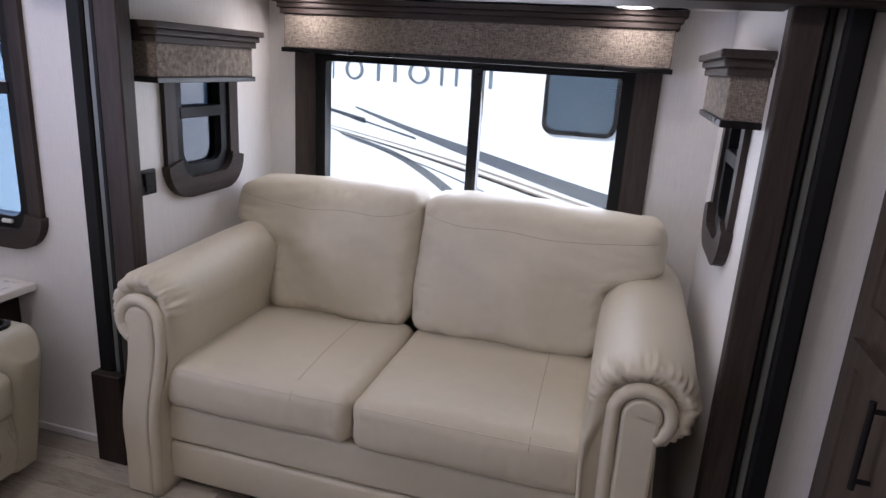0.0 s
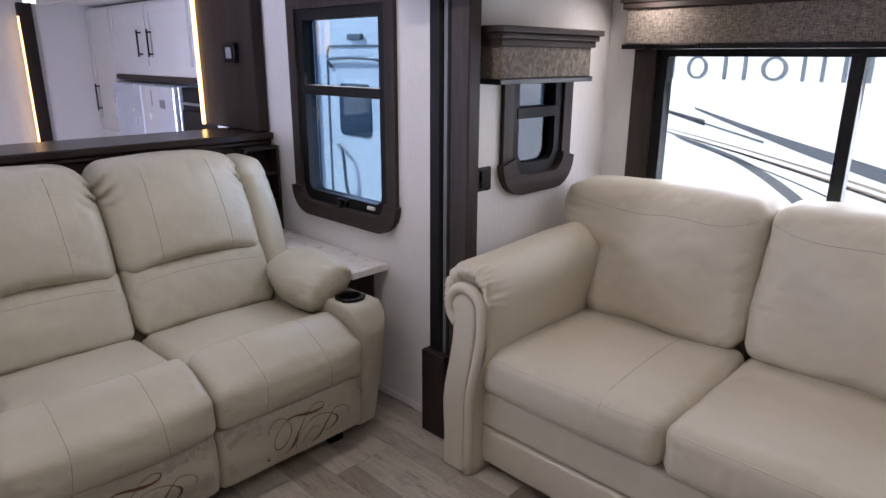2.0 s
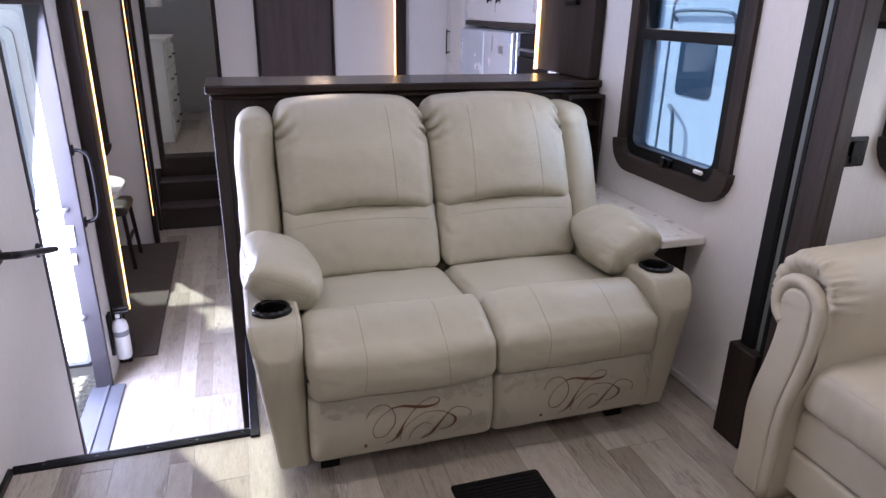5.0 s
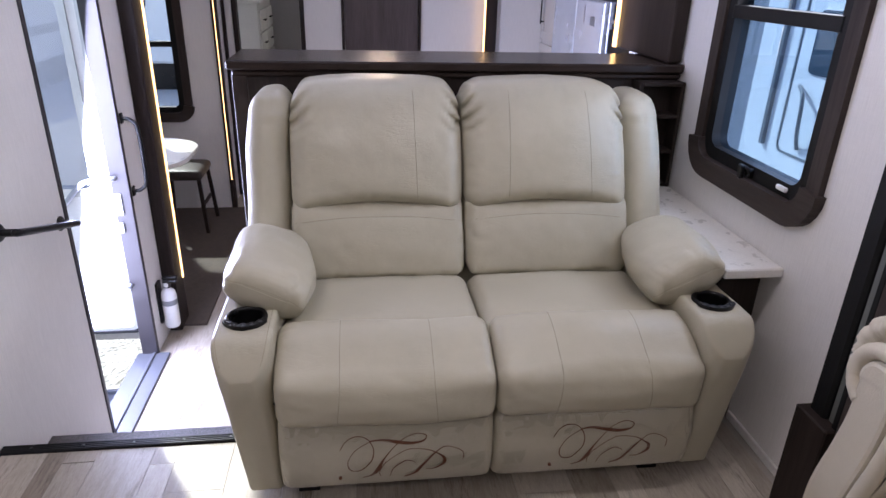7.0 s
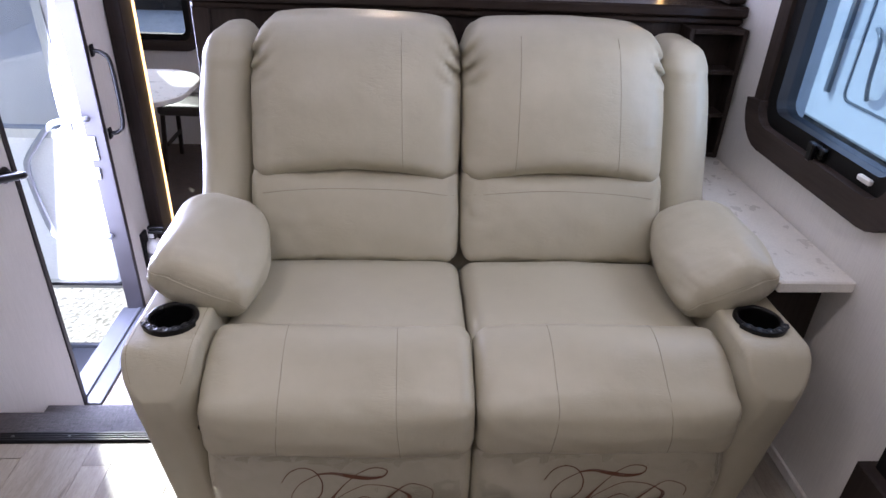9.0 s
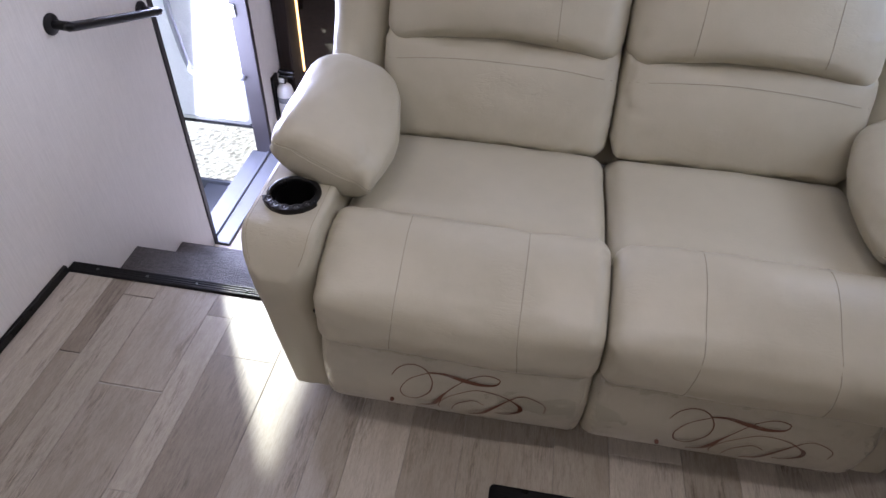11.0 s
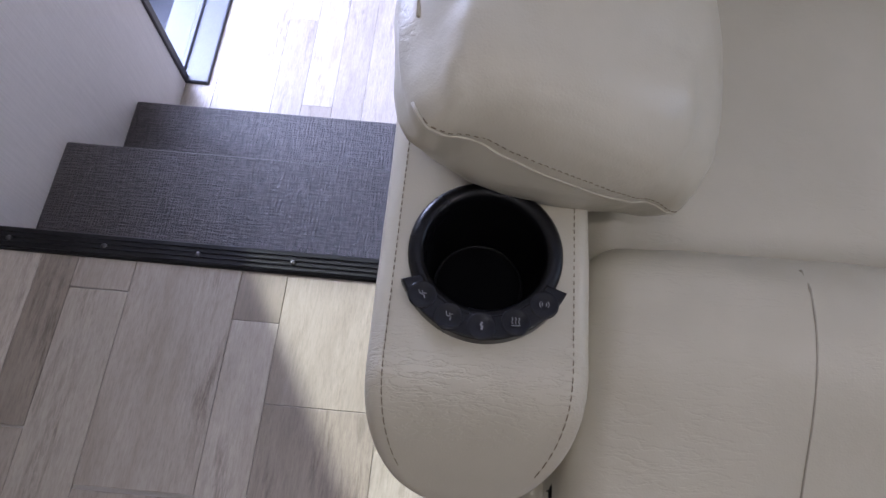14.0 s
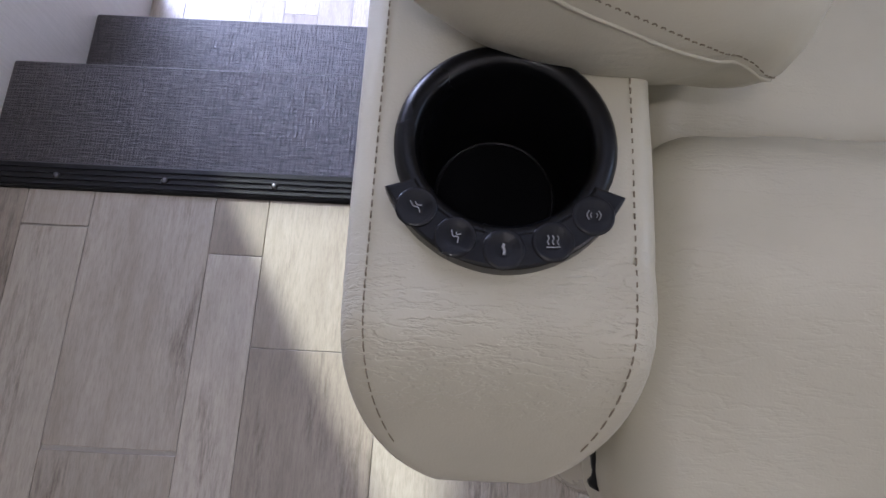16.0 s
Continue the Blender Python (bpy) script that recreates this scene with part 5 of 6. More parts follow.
led_post("trim_dinette_near", -3.53, -3.375, SOUTH + 0.001, 0.290, LOW, 1.80, (-3.522, -3.506, 0.289, 0.297, -0.29, 1.70), "dark wood post of the dinette opening with an amber led strip")
led_post("trim_dinette_far", -5.46, -5.40, SOUTH + 0.001, 0.26, LOW, 1.80, (-5.40, -5.394, 0.240, 0.246, -0.3, 1.70), "dark wood post of the dinette opening with an amber led strip")
led_post("trim_kitchen_near", -2.97, -2.43, 2.49, 2.548, 1.07, 1.80, (-2.975, -2.955, 2.475, 2.489, 1.07, 1.72), "dark wood panel beside the kitchen opening with an amber led strip")
led_post("trim_kitchen_far", FAR + 0.001, FAR + 0.06, 2.40, 2.50, LOW, 1.80, (FAR + 0.055, FAR + 0.07, 2.388, 2.40, LOW + 0.2, 1.70), "dark wood post of the kitchen opening with an amber led strip")
th = thing("thermostat", (-2.62, 2.49, 1.42), "black wall control panel on the dark wood", "control panel")
part("body", plate(on_y, rounded(-2.66, -2.56, 1.38, 1.47, 0.006), 2.465, 2.489, bev=0.003), BLACK, th)
part("screen", plate(on_y, rounded(-2.635, -2.585, 1.40, 1.45, 0.003), 2.463, 2.4655), LABELGREY, th, "small grey screen")

# ---- entertainment cabinet at the lounge end ----
def panel_door(parent, place, u0, u1, v0, v1, d0, d1, mat, handle_u=None, handle_v=None, rim=0.055):
    """A framed door: rim, sunk panel, bar handle. d0 is its back, d1 its front."""
    o = 1 if d1 > d0 else -1
    lo, hi = sorted((d0, d1))
    dr = part("door", ring(place, rounded(u0, u1, v0, v1, 0.002, 2), rounded(u0 + rim, u1 - rim, v0 + rim, v1 - rim, 0.002, 2), lo, hi), mat, parent)
    a, b = sorted((d0, d1 - o * 0.008))
    part("panel", plate(place, [(u0 + rim - 0.001, v0 + rim - 0.001), (u1 - rim + 0.001, v0 + rim - 0.001), (u1 - rim + 0.001, v1 - rim + 0.001), (u0 + rim - 0.001, v1 - rim + 0.001)], a, b), mat, dr)
    if handle_u is not None:
        h0, h1 = handle_v
        pts = [place(handle_u, h0, d1), place(handle_u, h0, d1 + o * 0.03), place(handle_u, h1, d1 + o * 0.03), place(handle_u, h1, d1)]
        part("handle", tube([pts[0], pts[1]], 0.006, n=8, bm=tube([pts[3], pts[2]], 0.006, n=8, bm=tube([place(handle_u, h0 - 0.02, d1 + o * 0.03), place(handle_u, h1 + 0.02, d1 + o * 0.03)], 0.007, n=8))), BLACK_METAL, dr, "black bar handle")
    return dr


wallcab = thing("media_cabinet", (0.97, 1.4, 0), "tall dark wood cabinet along the lounge end wall", "cabinet")
part("body", boxes((0.950, FRONT - 0.001, 0.6, 2.546, 0.0, 1.9), bev=0.003), CABWOOD, wallcab)
panel_door(wallcab, on_x, 2.10, 2.46, 0.06, 0.88, 0.9495, 0.930, CABWOOD, 2.19, (0.665, 0.825))
panel_door(wallcab, on_x, 2.10, 2.46, 0.92, 1.85, 0.9495, 0.930, CABWOOD, 2.19, (1.0, 1.16))
panel_door(wallcab, on_x, 1.72, 2.08, 0.06, 0.88, 0.9495, 0.930, CABWOOD, 1.93, (0.63, 0.79))

# ---- kitchen beyond the bar ----
tall = thing("pantry_cabinet", (-5.5, 3.1, LOW), "tall grey-white pantry cabinet with panel doors", "cabinet")
part("body", boxes((-5.79, -5.30, 2.92, 3.115, LOW, 1.78), bev=0.003), CABINET_WHITE, tall)
panel_door(tall, on_y, -5.785, -5.305, LOW + 0.1, 0.80, 2.9195, 2.90, CABINET_WHITE, -5.70, (0.45, 0.65))
panel_door(tall, on_y, -5.785, -5.305, 0.84, 1.76, 2.9195, 2.90, CABINET_WHITE, -5.70, (0.98, 1.16))
upper = thing("wall_cabinet", (-4.6, 3.15, 1.27), "white overhead cabinet with two raised-panel doors", "cabinet")
part("body", boxes((-5.29, -3.92, 2.92, 3.115, 1.27, 1.78), bev=0.003), CABINET_WHITE, upper)
panel_door(upper, on_y, -5.27, -4.62, 1.34, 1.76, 2.9195, 2.90, CABINET_WHITE, -4.70, (1.42, 1.57))
panel_door(upper, on_y, -4.60, -3.94, 1.34, 1.76, 2.9195, 2.90, CABINET_WHITE, -4.52, (1.42, 1.57))
part("valance_rail", boxes((-5.29, -3.92, 2.905, 2.93, 1.232, 1.268), bev=0.003), GREYWOOD_X, upper, "grey-brown light rail")
fridge = thing("refrigerator", (-4.8, 3.1, LOW), "pale steel refrigerator still in protective film", "refrigerator")
part("body", boxes((-5.28, -4.18, 2.90, 3.11, LOW + 0.04, 1.21), bev=0.006), APPLIANCE, fridge)
part("door", boxes((-5.28, -4.74, 2.862, 2.898, LOW + 0.06, 1.205), bev=0.008), APPLIANCE, fridge)
part("door", boxes((-4.73, -4.18, 2.862, 2.898, LOW + 0.06, 1.205), bev=0.008), APPLIANCE, fridge)
part("sticker", boxes((-4.56, -4.54, 2.8605, 2.862, 1.06, 1.17)), LABELGREY, fridge, "small dark label")
part("sticker", boxes((-4.42, -4.33, 2.8605, 2.862, 1.05, 1.11)), LABELGREY, fridge, "small dark label")
part("leg", boxes((-5.2, -4.26, 2.95, 3.1, LOW, LOW + 0.04)), BLACK, fridge)
oven = thing("wall_oven", (-4.0, 3.1, LOW), "black built-in oven with a rail handle", "oven")
part("body", boxes((-4.17, -3.40, 2.92, 3.115, LOW, 1.20), bev=0.006), BLACK, oven)
part("glass_door", boxes((-4.15, -3.42, 2.90, 2.919, 0.62, 1.05), bev=0.004), BLACK_METAL, oven)
part("handle", tube([(-4.1, 2.885, 1.10), (-3.5, 2.885, 1.10)], 0.010, n=10), ALU, oven, "steel rail handle", True)
inner_door = tagged(new("door_2"), "closed dark brown wood door in the partition wall", "door", "", "structure")
inner_door.location = (FAR, 1.52, LOW)
bpy.context.view_layer.update()
part("leaf", boxes((FAR + 0.001, FAR + 0.022, 1.215, 1.83, LOW + 0.01, 1.475), bev=0.003), WOODDOOR, inner_door, "dark wood-print door leaf")
part("door_frame", boxes((FAR + 0.001, FAR + 0.03, 1.19, 1.213, LOW, 1.50), (FAR + 0.001, FAR + 0.03, 1.832, 1.855, LOW, 1.50), (FAR + 0.001, FAR + 0.03, 1.213, 1.832, 1.477, 1.50), bev=0.003), DARKWOOD, inner_door, "dark narrow door frame")
structure("trim_hall_opening", boxes((FAR + 0.001, FAR + 0.02, SOUTH + 0.002, 0.25, LOW, 1.60), (FAR - 0.06, FAR + 0.02, 0.307, 0.345, 0.002, 1.60), (FAR + 0.001, FAR + 0.02, 0.85, 0.885, LOW, 1.60), bev=0.003), DARKWOOD, "dark wood trim of the hall opening", "trim")
part("hinge", boxes((FAR + 0.02, FAR + 0.028, 0.862, 0.874, 0.95, 1.02), bev=0.002), BLACK, bpy.data.objects["trim_hall_opening"], "black door catch")
hall_steps = structure("stair_hall", boxes((-6.02, -5.797, 0.252, 0.848, LOW - 0.003, -0.375), (-6.23, -6.02, 0.252, 0.848, LOW, -0.19), (-6.44, -6.23, 0.252, 0.848, LOW, -0.002)), STEPWOOD, "dark wood steps up to the hall", "stairs")
for i, zz in enumerate((-0.375, -0.19)):
    part("nosing", boxes((-6.02 - 0.21 * i, -5.80 - 0.21 * i, 0.254, 0.846, zz + 0.001, zz + 0.014), bev=0.003), WOODDOOR, hall_steps)
dresser = thing("dresser", (-7.4, 0.2, 0), "white chest of drawers with dark handles", "dresser")
part("body", boxes((-8.0, -7.0, 0.01, 0.34, 0.0, 1.0), bev=0.004), CABINET_WHITE, dresser)
part("top", boxes((-8.02, -6.98, 0.005, 0.37, 1.001, 1.03), bev=0.004), CABINET_WHITE, dresser)
for zz in (0.08, 0.30, 0.52, 0.74):
    for xx in (-7.97, -7.48):
        d = part("drawer", boxes((xx, xx + 0.45, 0.341, 0.36, zz, zz + 0.20), bev=0.003), CABINET_WHITE, dresser)
        part("handle", tube([(xx + 0.16, 0.38, zz + 0.1), (xx + 0.29, 0.38, zz + 0.1)], 0.007, n=8, bm=boxes((xx + 0.17, xx + 0.18, 0.36, 0.38, zz + 0.095, zz + 0.105), (xx + 0.27, xx + 0.28, 0.36, 0.38, zz + 0.095, zz + 0.105))), BLACK_METAL, d)
hcab = thing("hall_wall_cabinet", (-7.0, 0.15, 1.3), "white overhead cabinet in the hall", "cabinet")
part("body", boxes((-8.0, -6.9, 0.0, 0.30, 1.32, 1.90), bev=0.004), CABINET_WHITE, hcab)
tv = thing("wall_mirror", (-7.5, 0.02, 1.15), "dark tinted panel above the dresser", "panel")
part("panel", boxes((-7.9, -6.9, 0.001, 0.02, 1.06, 1.31), bev=0.003), BLACK, tv)
pend = thing("pendant_lamp", (-3.6, 1.45, 1.42), "twin-bulb pendant lamp on a dark mount", "lamp")
part("canopy", boxes((-3.68, -3.52, 1.37, 1.53, TOP - 0.025, TOP - 0.001), bev=0.004), BLACK_METAL, pend)
for yy in (1.41, 1.49):
    part("rod", tube([(-3.6, yy, TOP - 0.02), (-3.6, yy, 1.66)], 0.006, n=8), BLACK_METAL, pend, "", True)
    part("bulb", lathe([(0.0001, 1.42), (0.018, 1.425), (0.022, 1.45), (0.022, 1.63), (0.012, 1.66)], (-3.6, yy, 0), 20), BULB, pend, "glowing glass tube", True)
part("shade_ring", boxes((-3.66, -3.54, 1.35, 1.55, 1.405, 1.415), bev=0.002), BLACK_METAL, pend)
area("pendant_light", (-3.6, 1.45, 1.40), (-3.6, 1.45, 0), 0.12, 0.12, 1.3, (1.0, 0.82, 0.58))

# ---- dinette ----
table = thing("dinette_table", (-4.35, -0.15, LOW), "white rounded dinette table on a dark leg", "table")
part("tabletop", plate(on_z, rounded(-4.85, -4.05, -0.70, 0.20, 0.28, 10), 0.165, 0.195, bev=0.006), STONE, table, "white rounded tabletop")
part("leg", tube([(-4.45, -0.3, LOW), (-4.45, -0.3, 0.165)], 0.04, n=16), DARKWOOD, table, "", True)
part("foot", lathe([(0.0001, 0.02), (0.16, 0.012), (0.17, 0.0)], (-4.45, -0.3, LOW), 28), BLACK_METAL, table, "", True)
stool = thing("stool", (-5.0, 0.0, LOW), "dark wood stool with a padded black seat", "stool")
part("seat", cushion(-5.20, -4.83, -0.20, 0.14, -0.13, -0.06, 0.03, (0, 0, 0.012), (6, 6, 2))[0], DARKLEATHER, stool, "dark padded seat", True)
for xx in (-5.17, -4.86):
    for yy in (-0.17, 0.11):
        part("leg", tube([(xx + (0.03 if xx > -5 else -0.03), yy + (0.03 if yy > 0 else -0.03), LOW), (xx, yy, -0.13)], 0.018, n=4), DARKWOOD, stool)
for yy in (-0.17, 0.11):
    part("stretcher", boxes((-5.17, -4.86, yy - 0.008, yy + 0.008, -0.36, -0.335)), DARKWOOD, stool)
rug = thing("floor_mat", (-4.5, 0.0, LOW), "dark brown carpet in the dinette slide-out", "carpet")
part("carpet_sheet", cushion(-5.41, -3.42, -0.72, 0.415, LOW - 0.003, LOW + 0.014, 0.007, core=(30, 16, 1), rough=0.001, freq=30)[0], RUG, rug, "", True)

# ---- lamps in the ceilings ----


def puck(x, y, z, watts):
    p = thing("ceiling_light", (x, y, z), "round white led ceiling light, lit", "lamp", "ceiling lights")
    part("rim", lathe([(0.075, -0.0005), (0.075, -0.010), (0.062, -0.014), (0.058, -0.011), (0.058, -0.0005)], (x, y, z), 32), WHITE_PLASTIC, p, "", True)
    part("diffuser", lathe([(0.0575, -0.002), (0.0575, -0.010), (0.04, -0.0125), (0.0001, -0.013)], (x, y, z), 28), PUCK, p, "glowing white diffuser", True)
    lamp = area("ceiling_lamp", (x, y, z - 0.02), (x, y, z - 1), 0.11, 0.11, watts * (0.55 if x < -2.5 else 0.74), (1.0, 0.95, 0.90))
    lamp.data.shape = "DISK"


puck(0.33, 3.22, SLIDE_TOP, 0.6)
puck(-0.90, 3.22, SLIDE_TOP, 0.6)
for x in (0.3, -1.1):
    for y in (0.85, 1.95):
        puck(x, y, TOP, 1.7)
puck(-4.6, 1.3, TOP, 1.5)
puck(-7.2, 0.6, TOP, 1.4)

# ---- outdoors ----
GZ = -1.35
ground = structure("ground", boxes((-400, 400, -400, 400, GZ - 0.1, GZ)), GRAVEL, "pale gravel yard", "ground")


def blade(points, wide, x0, y):
    """A tapering decal stroke on a trailer's flank."""
    c = curve([Vector((u, y, v)) for u, v in points], 10)
    n = len(c) - 1
    bm = bmesh.new()
    up, dn = [], []
    for i, p in enumerate(c):
        w = wide * (0.08 + 0.92 * (i / n)) / 2
        up.append(bm.verts.new(p + Vector((0, 0, w))))
        dn.append(bm.verts.new(p - Vector((0, 0, w))))
    for i in range(n):
        bm.faces.new((up[i], up[i + 1], dn[i + 1], dn[i]))
    ext = bmesh.ops.extrude_face_region(bm, geom=bm.faces[:])
    bmesh.ops.translate(bm, verts=[v for v in ext["geom"] if isinstance(v, bmesh.types.BMVert)], vec=(0, 0.003, 0))
    return bm


def letter_bars(kind, x, z, w, h):
    """Plain slate shapes in place of the brand lettering; x, z: lower-left."""
    bm, t, y = bmesh.new(), w * 0.16, FLANK - 0.004
    if kind == "bar":
        box(x + w / 2 - t / 2, x + w / 2 + t / 2, y, y + 0.003, z, z + h, bm=bm)
    elif kind == "ring":
        o = [(x + w / 2 + math.cos(a) * w / 2, z + h / 2 + math.sin(a) * h / 2) for a in (2 * math.pi * i / 28 for i in range(28))]
        i_ = [(x + w / 2 + math.cos(a) * (w / 2 - t), z + h / 2 + math.sin(a) * (h / 2 - t * 0.6)) for a in (2 * math.pi * i / 28 for i in range(28))]
        ring(on_y, o, i_, y, y + 0.003, bm)
    else:
        box(x, x + t, y, y + 0.003, z, z + h, bm=bm)
        box(x + w - t, x + w, y, y + 0.003, z, z + h, bm=bm)
    return bm


FLANK = 6.5
trailer = thing("travel_trailer", (-3, FLANK, GZ), "white travel trailer with grey swoosh decals, parked alongside", "trailer")
part("body", boxes((-11.0, 3.5, FLANK, FLANK + 2.4, -1.0, 2.7), bev=0.05), RVWHITE, trailer, "white gelcoat body")
part("skirt", boxes((-10.8, 3.3, FLANK + 0.05, FLANK + 2.3, -1.12, -1.0), bev=0.02), BLACK, trailer)
for xx in (-3.4, -4.3):
    part("wheel", plate(on_y, [(xx + math.cos(a) * 0.35, GZ + 0.35 + math.sin(a) * 0.35) for a in (2 * math.pi * i / 32 for i in range(32))], FLANK + 0.02, FLANK + 0.25, bev=0.03), RUBBER, trailer, "black tyre")
for xx in (-10.0, 2.8):
    part("jack", boxes((xx - 0.05, xx + 0.05, FLANK + 0.3, FLANK + 0.4, GZ, -0.9)), THRESH, trailer)
w = part("window", plate(on_y, rounded(-0.37, 0.26, 0.905, 1.62, 0.10), FLANK - 0.02, FLANK + 0.02, bev=0.008), BLACK, trailer, "dark trailer window")
part("pane", plate(on_y, rounded(-0.33, 0.22, 0.945, 1.58, 0.08), FLANK - 0.026, FLANK - 0.021), TRAILERGLASS, w)
for x, k, ww in ((-2.37, "bar", 0.08), (-2.21, "ring", 0.18), (-1.90, "stems", 0.19), (-1.60, "ring", 0.20), (-1.30, "stems", 0.16), (-1.02, "stems", 0.19)):
    part("lettering", letter_bars(k, x, 1.245, ww, 0.185), LETTER, trailer, "slate lettering reduced to plain shapes")
for pts, wd, mt in (([(-2.10, 1.0), (-1.5, 0.82), (-0.9, 0.66), (0.3, 0.36), (1.6, 0.12)], 0.17, DECAL), ([(-2.6, 1.02), (-2.1, 0.90), (-1.5, 0.76)], 0.02, DECAL), ([(-2.7, 1.03), (-2.35, 0.96), (-2.0, 0.88)], 0.05, DECAL), ([(-2.45, 0.83), (-1.7, 0.70), (-0.9, 0.54), (0.3, 0.26), (1.5, 0.0)], 0.035, DECAL_TAN), ([(-2.55, 0.82), (-1.9, 0.70), (-1.2, 0.55), (-0.4, 0.36), (0.9, 0.02)], 0.03, DECAL), ([(-2.25, 0.75), (-1.7, 0.60), (-1.3, 0.40), (-1.0, 0.18)], 0.13, DECAL), ([(-2.3, 0.77), (-1.5, 0.62), (-0.6, 0.42), (0.4, 0.16), (1.4, -0.1)], 0.06, DECAL_TAN), ([(-2.2, 0.72), (-1.4, 0.52), (-0.7, 0.30), (0.2, 0.04)], 0.025, DECAL)):
    part("decal", blade(pts, wd, 0, FLANK - 0.004), mt, trailer, "swooping vinyl stripe")
td = part("entry_door", ring(on_y, rounded(-7.42, -6.05, -0.62, 1.56, 0.12), rounded(-7.39, -6.08, -0.59, 1.53, 0.10), FLANK - 0.012, FLANK + 0.01), LETTER, trailer, "outline of the trailer's entry door")
part("pane", plate(on_y, rounded(-7.15, -6.47, 0.36, 1.06, 0.08), FLANK - 0.016, FLANK + 0.01, bev=0.004), TRAILERGLASS, td, "dark door glass")
part("grab_rail", tube(curve([(-7.3, FLANK - 0.01, 1.26), (-7.25, FLANK - 0.06, 1.38), (-6.3, FLANK - 0.06, 1.38), (-6.2, FLANK - 0.01, 1.22)], 6), 0.022, n=8), LETTER, trailer, "", True)
part("grab_rail", tube(curve([(-7.22, FLANK - 0.01, 0.2), (-7.0, FLANK - 0.10, 0.1), (-6.95, FLANK - 0.10, -0.3), (-7.0, FLANK - 0.02, -0.5)], 6), 0.025, n=8), LETTER, trailer, "", True)
part("porch_lamp", plate(on_y, rounded(-6.9, -6.6, 1.62, 1.70, 0.03), FLANK - 0.05, FLANK, bev=0.01), LETTER, trailer)
part("awning_arm", boxes((-7.72, -7.66, FLANK - 0.05, FLANK, -0.6, 2.3)), LETTER, trailer)
trailer2 = thing("travel_trailer", (-4, -9, GZ), "white travel trailer across the gravel yard", "trailer")
part("body", boxes((-16.0, 2.0, -11.4, -9.0, -0.75, 2.3), bev=0.05), RVWHITE, trailer2)
for xx in (-14, -10.5, -7, -3.5):
    part("window", plate(on_y, rounded(xx, xx + 1.1, 0.5, 1.3, 0.1), -9.0, -8.97, bev=0.008), TRAILERGLASS, trailer2, "dark trailer window")
part("stripe", boxes((-16.0, 2.0, -8.999, -8.994, -0.2, 0.0)), DECAL, trailer2)
part("undercarriage", boxes((-15.5, 1.5, -11.2, -9.15, GZ, -0.75)), BLACK, trailer2)
# unseen trailer, placed to give the door glass something white to reflect
trailer4 = thing("travel_trailer", (9, -6, GZ), "white travel trailer out of view, added for the door glass to mirror", "trailer")
part("body", boxes((3.5, 15.0, -8.0, -5.6, -0.75, 2.3), bev=0.05), RVWHITE, trailer4)
for xx in (4.5, 8.0, 12.0):
    part("window", plate(on_y, rounded(xx, xx + 1.0, 0.5, 1.3, 0.1), -5.6, -5.57, bev=0.008), TRAILERGLASS, trailer4, "dark trailer window")
part("stripe", boxes((3.5, 15.0, -5.6, -5.594, -0.2, 0.0)), DECAL, trailer4)
part("undercarriage", boxes((3.8, 14.7, -7.8, -5.75, GZ, -0.75)), BLACK, trailer4)
trailer3 = thing("travel_trailer", (-14, 0, GZ), "white travel trailer parked beyond the dinette window", "trailer")
part("body", boxes((-18.0, -15.5, -7.5, 1.0, -0.75, 2.2), bev=0.05), RVWHITE, trailer3)
part("window", plate(on_x, rounded(-4.2, -3.2, 0.4, 1.2, 0.1), -15.5, -15.47, bev=0.008), TRAILERGLASS, trailer3, "dark trailer window")
part("undercarriage", boxes((-17.8, -15.7, -7.3, 0.8, GZ, -0.75)), BLACK, trailer3)

# ---- floor planks, last ----
GAP = 0.0008
plank_mesh = {}


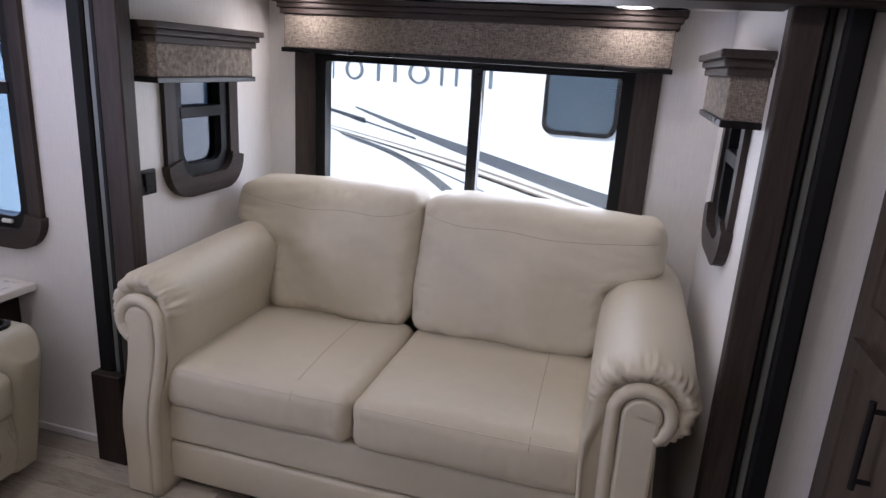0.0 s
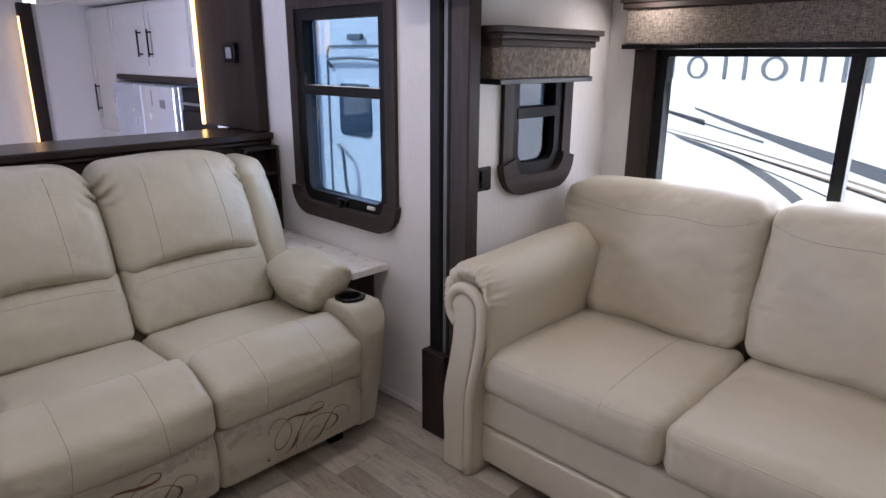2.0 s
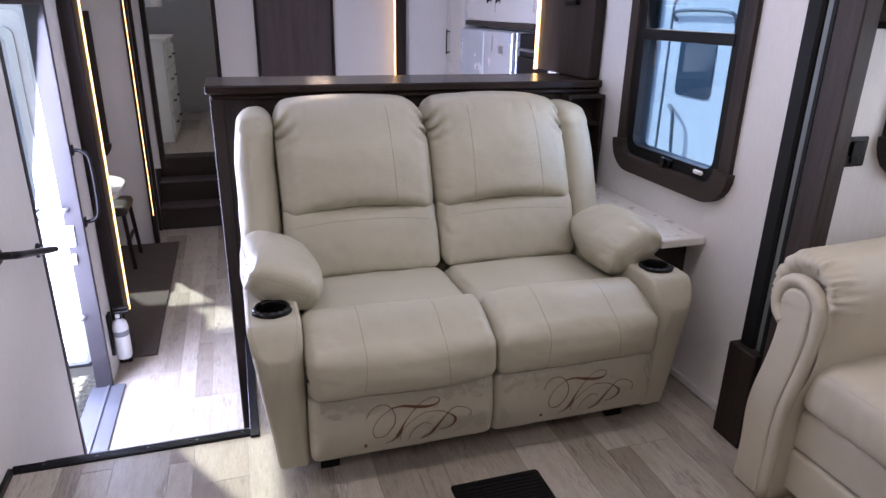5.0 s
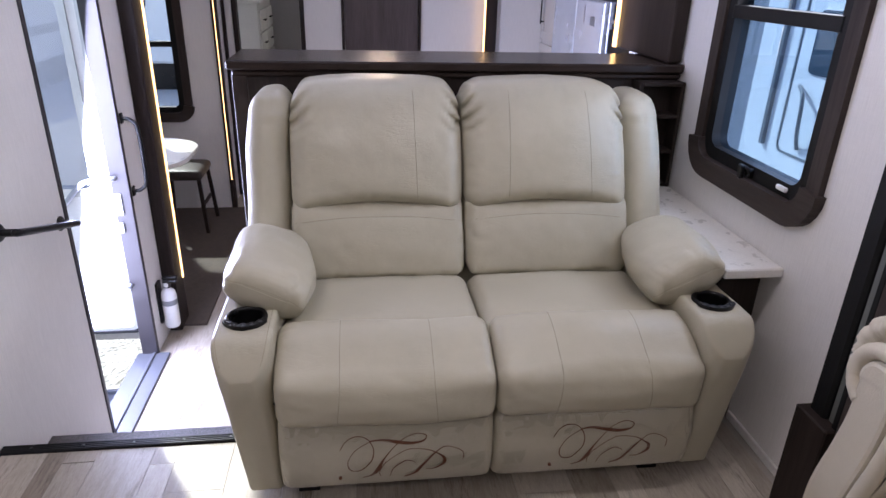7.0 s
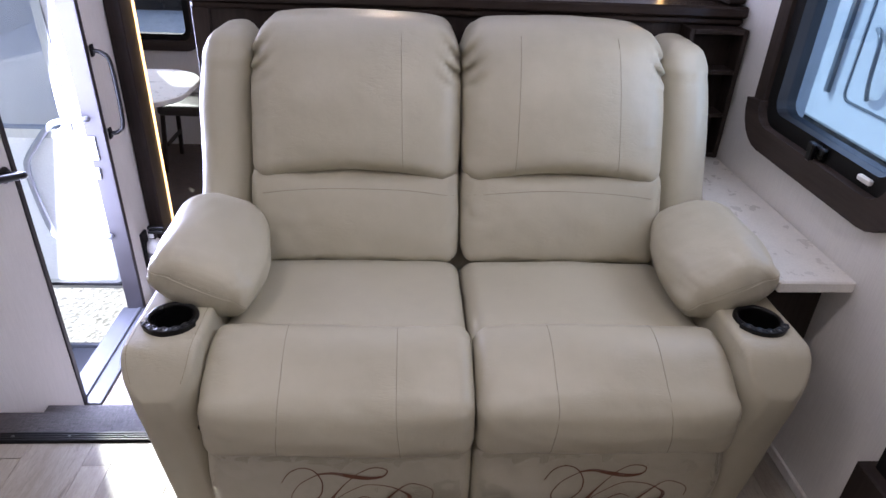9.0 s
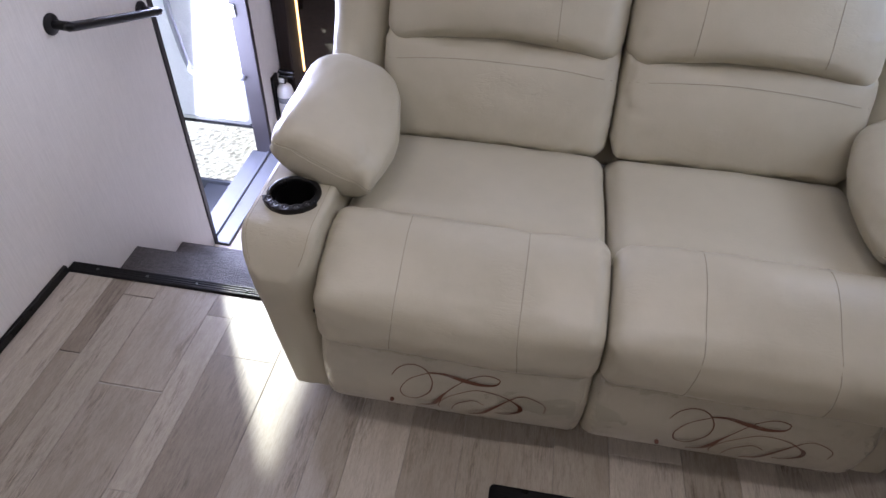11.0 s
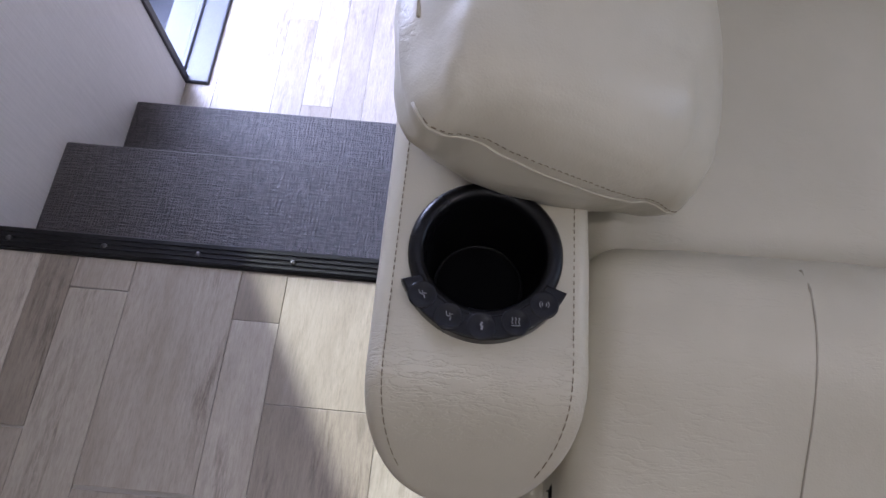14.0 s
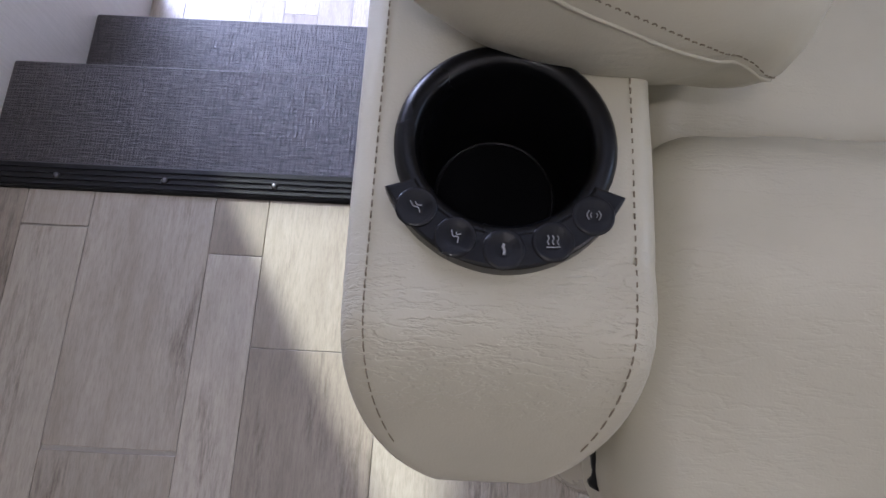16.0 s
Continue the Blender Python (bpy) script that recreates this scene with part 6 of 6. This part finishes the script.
def plank(parent, x0, x1, y0, y1, z):
    key = (round(x1 - x0, 2), round(y1 - y0, 3))
    if key not in plank_mesh:
        bm = bmesh.new()
        lx, ly, b = key[0] - GAP, key[1] - GAP, 0.0008
        lo = [bm.verts.new((u, v, -0.004)) for u, v in ((0, 0), (lx, 0), (lx, ly), (0, ly))]
        up = [bm.verts.new((u, v, -b * 0.5)) for u, v in ((0, 0), (lx, 0), (lx, ly), (0, ly))]
        tp = [bm.verts.new((u, v, 0)) for u, v in ((b, b), (lx - b, b), (lx - b, ly - b), (b, ly - b))]
        for a, c in ((lo, up), (up, tp)):
            for j in range(4):
                bm.faces.new((a[j], a[(j + 1) % 4], c[(j + 1) % 4], c[j]))
        bm.faces.new(tp)
        me = bpy.data.meshes.new("plank")
        bm.to_mesh(me)
        bm.free()
        me.materials.append(FLOOR)
        plank_mesh[key] = me
    ob = new("plank", plank_mesh[key])
    ob.location = (x0, y0, z)
    ob.parent = parent
    return ob


def lay(parent, x0, x1, y0, y1, z, seed, first=()):
    """Rows of planks along x. first: (width, a joint's x) of the first rows."""
    rnd = random.Random(seed)
    y, row = y0, 0
    while y < y1 - 0.005:
        known = first[row] if row < len(first) else (rnd.choice((0.085, 0.165, 0.125)), None)
        w = min(known[0], y1 - y)
        x = x0 - rnd.choice((0.0, 0.1, 0.2, 0.3, 0.4, 0.5)) if known[1] is None else known[1] - 0.9
        first_cut = known[1]
        while x < x1 - 0.005:
            n = x + rnd.choice((0.5, 0.6, 0.7, 0.9))
            if first_cut is not None:
                n, first_cut = first_cut, None
            a, b = max(x, x0), min(n, x1)
            if b - a < 0.02:
                x = n
                continue
            if x1 - b < 0.06:
                b = x1
            plank(parent, a, b, y, y + w, z)
            x = b if b == x1 else n
        y += w
        row += 1


up_floor, low_floor = bpy.data.objects["floor_upper"], bpy.data.objects["floor_lower"]
lay(up_floor, -1.70, 0.945, SOUTH, 2.52, 0.0, 1, ((0.07, -1.25), (0.075, None), (0.058, -1.437), (0.091, -1.648), (0.166, -1.365), (0.072, -1.62), (0.165, None)))
lay(up_floor, -2.42, -1.70, 0.955, NORTH, 0.0, 2)
lay(up_floor, -1.16, 0.675, 2.52, 2.62, 0.0, 5)
lay(low_floor, -5.80, -2.24, SOUTH, 2.5, LOW, 3)
lay(bpy.data.objects["floor_hall"], -9.15, -6.44, 0.0, 0.9, 0.0, 4)
